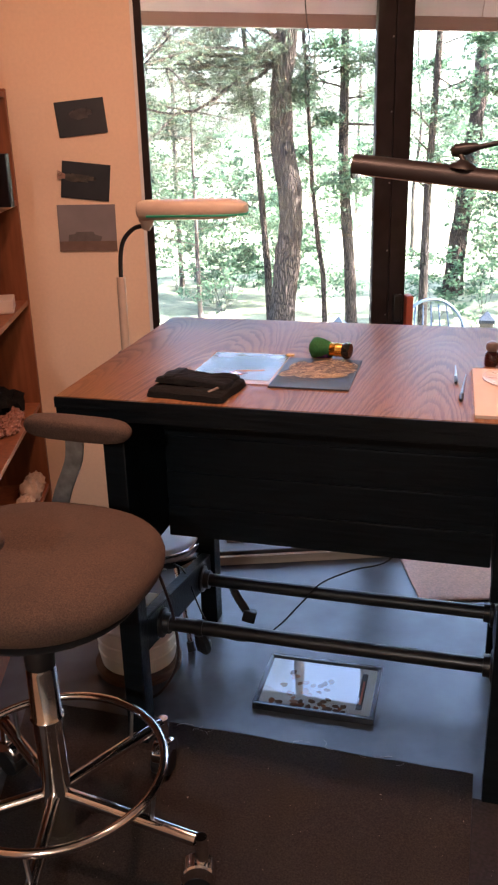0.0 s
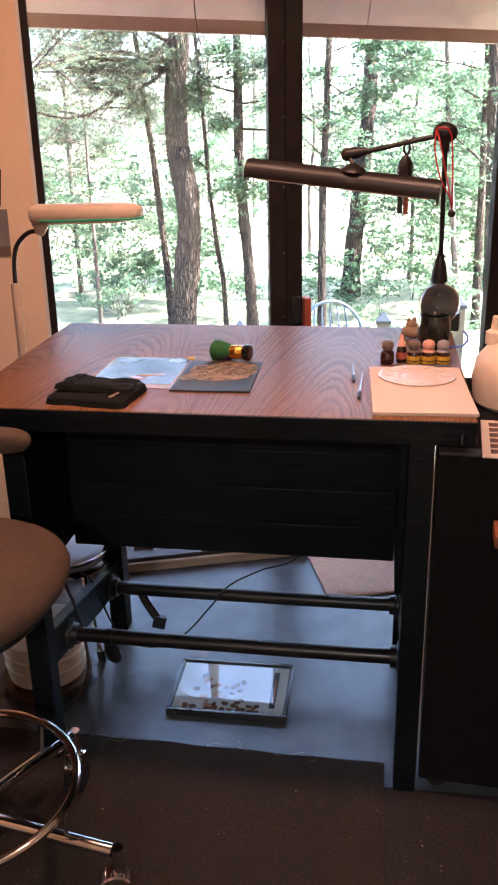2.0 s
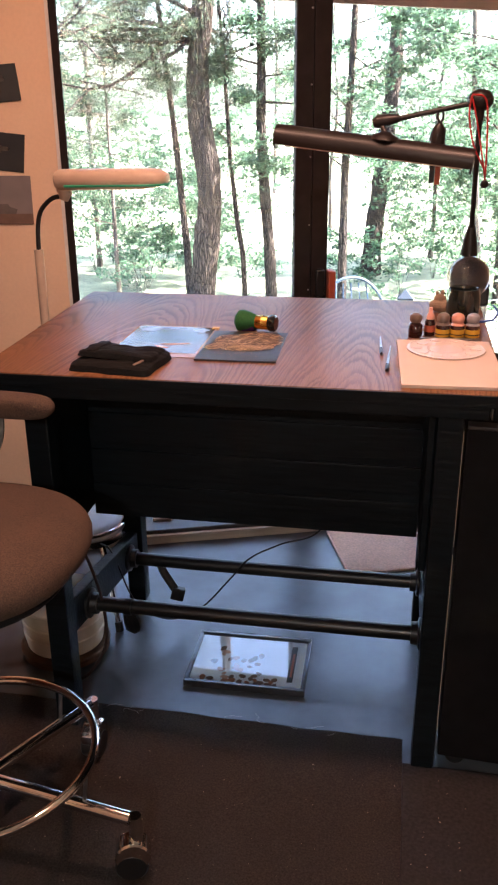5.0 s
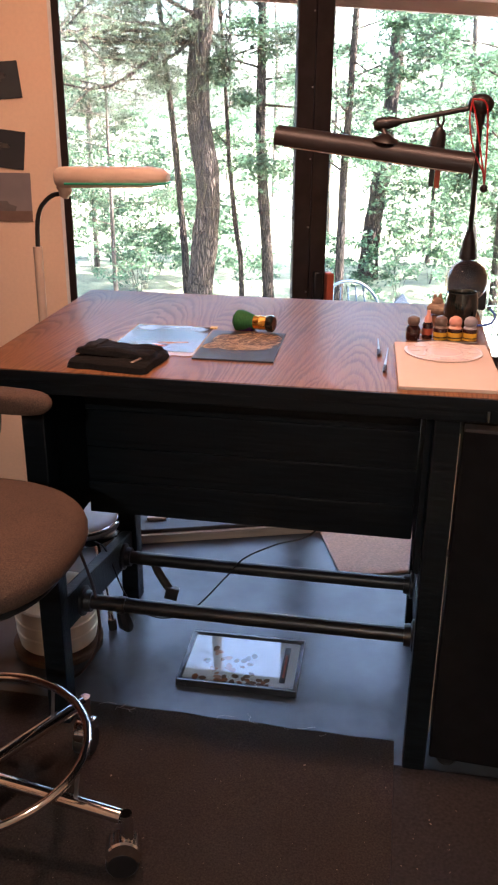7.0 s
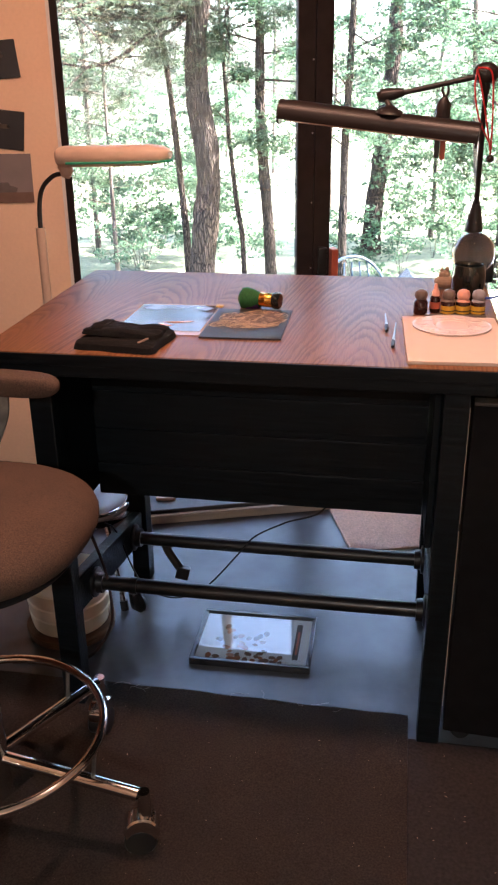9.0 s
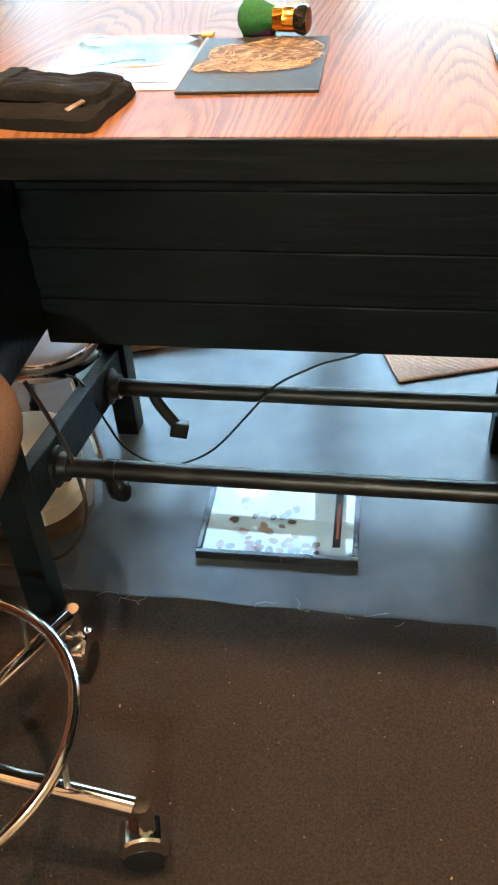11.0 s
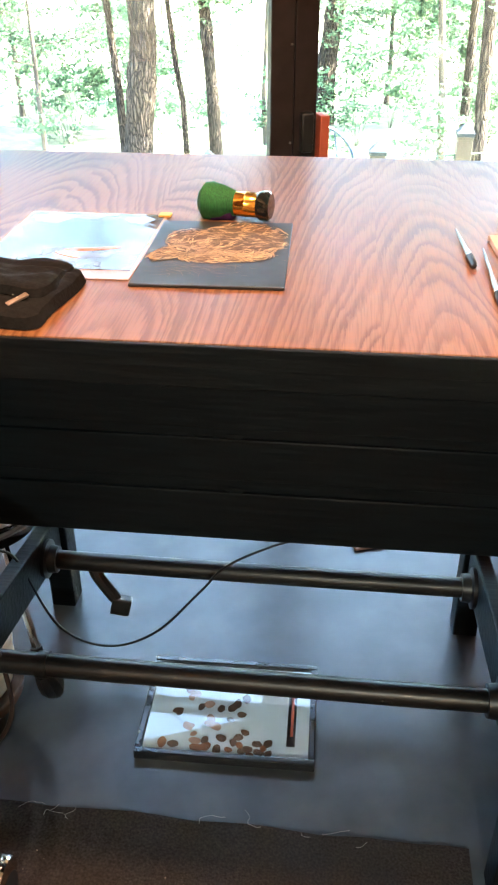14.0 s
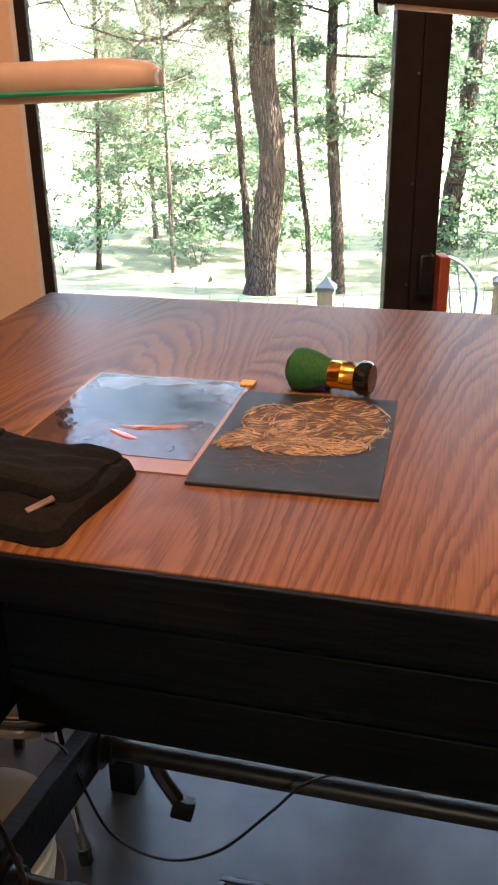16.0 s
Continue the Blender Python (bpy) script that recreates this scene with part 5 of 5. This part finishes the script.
part("back_hoop", bar(curve([(-0.22, 0.1, 0.42), (-0.24, 0.14, 0.68), (-0.1, 0.18, 0.84), (0.1, 0.18, 0.84), (0.24, 0.14, 0.68), (0.22, 0.1, 0.42)]), 0.012, 8), BLUEGREY, gchair)
for k in range(5):
    part("back_slat", bar([(-0.16 + 0.08 * k, 0.1, 0.43), (-0.12 + 0.06 * k, 0.18, 0.82)], 0.006, 6), BLUEGREY, gchair)
part("seat", turned(((0, 0.41), (0.22, 0.41), (0.23, 0.42), (0.22, 0.43), (0, 0.43)), 24), BLUEGREY, gchair)
for k in range(4):
    a = math.radians(45 + 90 * k)
    part("leg", bar([(0.18 * math.cos(a), 0.18 * math.sin(a), 0.42), (0.24 * math.cos(a), 0.24 * math.sin(a), 0.0)], 0.01, 8), BLUEGREY, gchair)


def leaf_cloud(rng, spots, count, spread, size, droop=0.3, needles=False):
    """Small leaves gathered in loose flat sprays round the spots, with gaps between them, as plain arrays."""
    spots = np.array([tuple(p) for p in spots])
    g = np.random.default_rng(rng.randint(0, 10 ** 6))
    per = 18
    n = max(1, count // per)
    root = spots[g.integers(0, len(spots), n)] + g.normal(0, 1, (n, 3)) * np.array([spread, spread, spread * 0.45])
    way = g.normal(0, 1, (n, 3)) * np.array([1, 1, 0.35])
    way[:, 2] -= droop
    way /= np.linalg.norm(way, axis=1)[:, None]
    run = g.uniform(-0.5, 0.5, (n, per, 1)) * (g.uniform(4, 9, n) * size)[:, None, None]
    c = (root[:, None] + way[:, None] * run + g.normal(0, 1, (n, per, 3)) * size * np.array([1.2, 1.2, 0.5])).reshape(-1, 3)
    count = n * per
    a = np.repeat(way, per, 0) * (0.5 if needles else 0.8) + g.normal(0, 0.7, (count, 3)) * np.array([1, 1, 0.5])
    a /= np.linalg.norm(a, axis=1)[:, None]
    flat = g.normal(0, 0.45, (count, 3)) + np.array([0, 0, 1.0])
    b = np.cross(a, flat)
    b /= np.linalg.norm(b, axis=1)[:, None] + 1e-9
    s = (size * g.uniform(0.6, 1.4, count))[:, None]
    wide = 0.16 if needles else 0.46
    verts = np.stack([c - a * s, c + b * s * wide, c + a * s, c - b * s * wide], 1).reshape(-1, 3)
    return verts, np.arange(count * 4).reshape(-1, 4)


def leaves(name, rng, spots, count, spread, size, mat, parent):
    v, f = leaf_cloud(rng, spots, count, spread, size, needles=mat is LEAFBLUE)
    me = bpy.data.meshes.new(name)
    me.from_pydata(v.tolist(), [], f.tolist())
    me.materials.append(mat)
    ob = new(name, me)
    ob.parent = parent
    return ob


def tree(x, y, high, r0, seed, lean=(0, 0), crown_from=0.35, limbs=14, reach=1.6, count=2600, size=0.04, bark=BARK, leaf=LEAF, ground=-1.8, aim=None, bend=0.15, spine=(), label="tall slender woodland tree with thin green crown"):
    rng = random.Random(seed)
    t = thing("tree", label, "tree", None, "trees outside")
    pts, rad = [], []
    N = 30 if spine else 12
    for k in range(N + 1):
        s = k / N
        px = x + lean[0] * s + bend * noise.noise(Vector((seed, s * 4, 0)))
        if spine:
            px = float(np.interp(ground + high * s, [q[0] for q in spine], [q[1] for q in spine])) + lean[0] * max(0, s - 0.45)
        pts.append(Vector((px, y + lean[1] * s + bend * noise.noise(Vector((seed, s * 3, 9))), ground + high * s)))
        rad.append(r0 * (1.25 if k == 0 else 1) * (1 - 0.75 * s) * (1 + 0.06 * rng.uniform(-1, 1)))
    trunk = bmesh.new()
    big = r0 > 0.15
    st = (10 if spine else 24) if big else 3
    tube(trunk, curve(pts, st), [rad[min(N, i // st)] * (1 - (i % st) / st) + rad[min(N, i // st + 1)] * ((i % st) / st) for i in range(N * st + 1)], 56 if big else 14)
    if big:
        trunk.normal_update()
        for v in trunk.verts:
            q = Vector((v.co.x * 16, v.co.y * 16, v.co.z * 2.2))
            v.co += v.normal * (0.020 * noise.noise(q) + 0.012 * noise.noise(q * 2.3) + 0.03 * noise.noise(v.co * 1.7))
    spots = []
    for k in range(limbs):
        s = crown_from + (0.98 - crown_from) * ((k + rng.random() * .8) / limbs) ** (1.0 if aim is None else 1.9)
        base = pts[int(s * N)].lerp(pts[min(N, int(s * N) + 1)], s * N % 1)
        if base.z > (3.4 if aim is None else 4.4) and rng.random() < 0.65:
            continue
        a = rng.random() * math.tau if aim is None or k % 4 == 0 else aim + rng.gauss(0, 0.5)
        ln = reach * rng.uniform(0.5, 1.15) * (1.15 - 0.6 * s)
        tip = base + Vector((math.cos(a) * ln, math.sin(a) * ln, ln * (rng.uniform(-0.12, 0.45) if aim is None else rng.uniform(-0.38, 0.12))))
        mid = base.lerp(tip, 0.5) + Vector((rng.gauss(0, .1), rng.gauss(0, .1), rng.gauss(0.05, .1))) * ln
        rr = max(0.012, r0 * 0.26 * (1.1 - s))
        tube(trunk, curve([base, mid, tip], 4), [rr * (1 - 0.8 * i / 8) for i in range(9)], 6)
        for q in range(7):
            f = rng.uniform(0.35, 1.05)
            p = base.lerp(mid, f * 2) if f < .5 else mid.lerp(tip, f * 2 - 1)
            e = p + Vector((rng.gauss(0, .22), rng.gauss(0, .22), rng.gauss(-.02, .16))) * ln
            tube(trunk, [p, p.lerp(e, .5) + Vector((0, 0, .03)), e], [rr * .35, rr * .25, 0.003], 4)
            for w in range(4):
                a0 = p.lerp(e, rng.uniform(.3, 1))
                a1 = a0 + Vector((rng.gauss(0, .13), rng.gauss(0, .13), rng.gauss(-.03, .10))) * ln
                tube(trunk, [a0, a0.lerp(a1, .5) + Vector((0, 0, rng.gauss(.01, .015))), a1], [0.0045, 0.0035, 0.002], 3)
                spots += [a0.lerp(a1, .6), a1]
            spots += [p.lerp(e, .6), e, e + Vector((rng.gauss(0, .12), rng.gauss(0, .12), rng.gauss(0, .1))) * ln]
    part("trunk", trunk, bark, t)
    leaves("crown", rng, spots, int(count * (8 if leaf is LEAFBLUE else 5)), 0.05 * reach, size * (0.8 if leaf is LEAFBLUE else 0.75), leaf, t)
    return t


tree(-2.62, 11.0, 10.5, 0.205, 2, spine=((-1.8, -2.72), (-1.05, -2.66), (-0.57, -2.60), (-0.10, -2.54), (0.35, -2.53), (0.71, -2.55), (1.10, -2.62), (1.53, -2.65), (1.90, -2.66), (2.07, -2.62), (2.39, -2.58), (2.67, -2.54), (5, -2.35)), lean=(-0.1, 0), crown_from=0.385, limbs=44, reach=3.0, count=11000, size=0.036, aim=math.pi, leaf=LEAFBLUE, label="large tree with thick furrowed bark outside the window", bend=0.28)
tree(-2.95, 11.6, 8.5, 0.060, 5, spine=((-1.96, -2.99), (-0.67, -3.03), (0.31, -3.11), (1.23, -3.18), (1.76, -3.24), (2.54, -3.32), (5.17, -3.58)), crown_from=0.36, limbs=16, reach=1.3, count=2600, bark=BARKDARK, leaf=LEAFBLUE)
tree(-2.1, 11.6, 6.5, 0.045, 6, spine=((-1.96, -2.1), (-0.76, -2.14), (-0.27, -2.22), (0.2, -2.27), (0.67, -2.32), (1.12, -2.35), (4.12, -2.53)), crown_from=0.34, limbs=10, reach=1.1, count=1500, bark=BARKDARK)
tree(-1.70, 11.6, 9.5, 0.098, 8, spine=((-1.96, -1.67), (-0.66, -1.72), (0.3, -1.8), (1.11, -1.85), (2.29, -1.85), (6.21, -1.9)), crown_from=0.33, limbs=22, reach=1.35, count=3000, bark=BARKDARK, leaf=LEAFBLUE)
tree(-1.20, 14.0, 8.0, 0.04, 9, bark=BARKPALEHAZE, crown_from=0.3, limbs=10, reach=1.2, count=1500)
tree(-0.57, 11.0, 9.0, 0.070, 11, spine=((-1.8, -0.54), (-0.57, -0.55), (0.68, -0.55), (1.74, -0.51), (6, -0.4)), crown_from=0.25, limbs=22, reach=1.5, count=3000, bark=BARKDARK)
tree(-0.25, 16.0, 11.0, 0.19, 12, spine=((-2.2, -0.36), (-0.8, -0.29), (-0.12, -0.20), (1.5, -0.08), (8, 0.2)), crown_from=0.40, limbs=14, reach=2.2, count=3400)
tree(1.40, 13.0, 9.5, 0.055, 14, spine=((-1.8, 1.60), (-0.97, 1.53), (0.51, 1.37), (1.81, 1.24), (6, 0.9)), bark=BARKPALEHAZE, crown_from=0.4, limbs=10, reach=1.2, count=1500)
tree(1.74, 11.0, 9.0, 0.095, 15, spine=((-1.8, 1.90), (0.45, 1.80), (1.58, 1.71), (6, 1.5)), crown_from=0.24, limbs=20, reach=1.6, count=3000)
tree(1.87, 13.0, 9.0, 0.075, 16, spine=((-1.8, 1.90), (0.51, 1.85), (6, 1.7)), crown_from=0.3, limbs=14, reach=1.6, count=2400, bark=BARKDARK)
tree(-5.95, 13.0, 8.5, 0.045, 17, spine=((-2.2, -6.08), (0.8, -5.83), (5, -5.6)), bark=BARKDARK, crown_from=0.24, limbs=26, reach=2.1, count=4200, leaf=LEAFBLUE)
tree(-4.68, 13.0, 4.6, 0.045, 31, spine=((-2.2, -4.67), (-1.5, -4.68), (4, -4.7)), bark=BARKPALEHAZE, crown_from=0.22, limbs=16, reach=1.5, count=2000)
tree(-6.1, 16.0, 9.5, 0.05, 18, bark=BARKPALEHAZE, crown_from=0.25, limbs=20, reach=2.2, count=2520, leaf=LEAFBLUE)
tree(-3.9, 17.0, 8.5, 0.05, 19, bark=BARKPALEHAZE, crown_from=0.2, limbs=18, reach=2.0, count=2520)
tree(0.9, 18.0, 7.5, 0.05, 20, bark=BARKPALEHAZE, crown_from=0.18, limbs=20, reach=2.2, count=3120)
tree(2.6, 17.0, 8.0, 0.05, 22, bark=BARKPALEHAZE, crown_from=0.18, limbs=20, reach=2.2, count=3120)
tree(4.6, 19.0, 9.0, 0.06, 23, bark=BARKPALEHAZE, crown_from=0.18, limbs=20, reach=2.4, count=3120)
tree(-1.6, 21.0, 8.5, 0.05, 24, bark=BARKPALEHAZE, crown_from=0.2, limbs=18, reach=2.2, count=2160)
tree(-8.5, 20.0, 9.5, 0.05, 25, bark=BARKPALEHAZE, crown_from=0.2, limbs=20, reach=2.4, count=2520, leaf=LEAFBLUE)


def shrub(x, y, high, wide, seed, leaf=LEAF, count=2900):
    rng = random.Random(seed)
    t = thing("shrub", "light green leafy shrub among the trees", "shrub", None, "shrubs outside")
    stems, spots = bmesh.new(), []
    for k in range(5):
        a = rng.random() * math.tau
        tip = Vector((x + math.cos(a) * wide * rng.uniform(.3, 1), y + math.sin(a) * wide * rng.uniform(.3, 1), -1.8 + high * rng.uniform(.5, 1)))
        mid = Vector((x, y, -1.8)).lerp(tip, .5) + Vector((rng.gauss(0, .1), rng.gauss(0, .1), .15))
        tube(stems, curve([(x, y, -1.85), mid, tip], 3), [0.004 * (1 - .12 * i) for i in range(7)], 5)
        spots += [mid.lerp(tip, f) + Vector((rng.gauss(0, .25), rng.gauss(0, .25), rng.gauss(0, .15))) for f in (-.6, -.3, .1, .4, .6, .8, 1)]
    part("stems", stems, BARKDARK, t)
    leaves("foliage", rng, spots, int(count * 1.15), 0.13 * wide, 0.040, leaf, t)


for k, (sx, sy, sh, sw, lf) in enumerate(((-4.4, 13.5, 2.4, 1.2, LEAF), (-3.4, 15.0, 2.0, 1.1, LEAF), (0.3, 14.0, 3.2, 1.3, LEAF), (1.3, 14.5, 3.6, 1.4, LEAF), (2.4, 14.0, 3.0, 1.3, LEAF), (3.4, 15.5, 3.4, 1.5, LEAF), (-5.8, 15.0, 2.6, 1.4, LEAFBLUE), (-2.9, 19.0, 3.4, 1.6, LEAF), (0.9, 20.0, 3.8, 1.8, LEAF), (-7.4, 17.0, 3.0, 1.6, LEAF))):
    shrub(sx, sy, sh, sw, 100 + k, lf)
# a denser leafy screen farther back
for k, (sx, sy, sh, sw) in enumerate(((0.2, 17.0, 4.6, 1.5), (1.4, 18.0, 5.0, 1.6), (2.6, 17.5, 4.8, 1.6), (0.9, 15.6, 3.4, 1.2), (2.2, 15.8, 3.6, 1.3), (-4.6, 15.5, 3.2, 1.3), (-5.8, 16.5, 3.2, 1.4), (-3.8, 17.5, 3.4, 1.3), (-7.0, 15.5, 2.8, 1.3))):
    shrub(sx, sy, sh, sw, 300 + k, LEAF, 5600)
rng = random.Random(41)
for k in range(6):
    shrub(-6.4 + 1.9 * k + rng.uniform(-.3, .3), rng.uniform(11.8, 15.0), rng.uniform(1.1, 2.0), rng.uniform(0.8, 1.2), 200 + k, LEAF, 1700)
rng = random.Random(77)
far = tagged(thing("far_woods", "distant bright green woodland edge", "woods"), kind="stuff")
spots = [(rng.uniform(-26, 26), rng.uniform(28, 44), rng.uniform(-1.6, 2.4)) for _ in range(420)]
leaves("foliage", rng, spots, 36000, 0.6, 0.085, LEAF, far)
bm = bmesh.new()
for k in range(16):
    tx, ty = rng.uniform(-24, 24), rng.uniform(26, 44)
    tube(bm, [(tx, ty, -1.9), (tx + rng.gauss(0, .2), ty, 3), (tx + rng.gauss(0, .4), ty, 9)], [0.07, 0.06, 0.03], 6)
part("far_trunks", bm, BARKPALEHAZE, far)
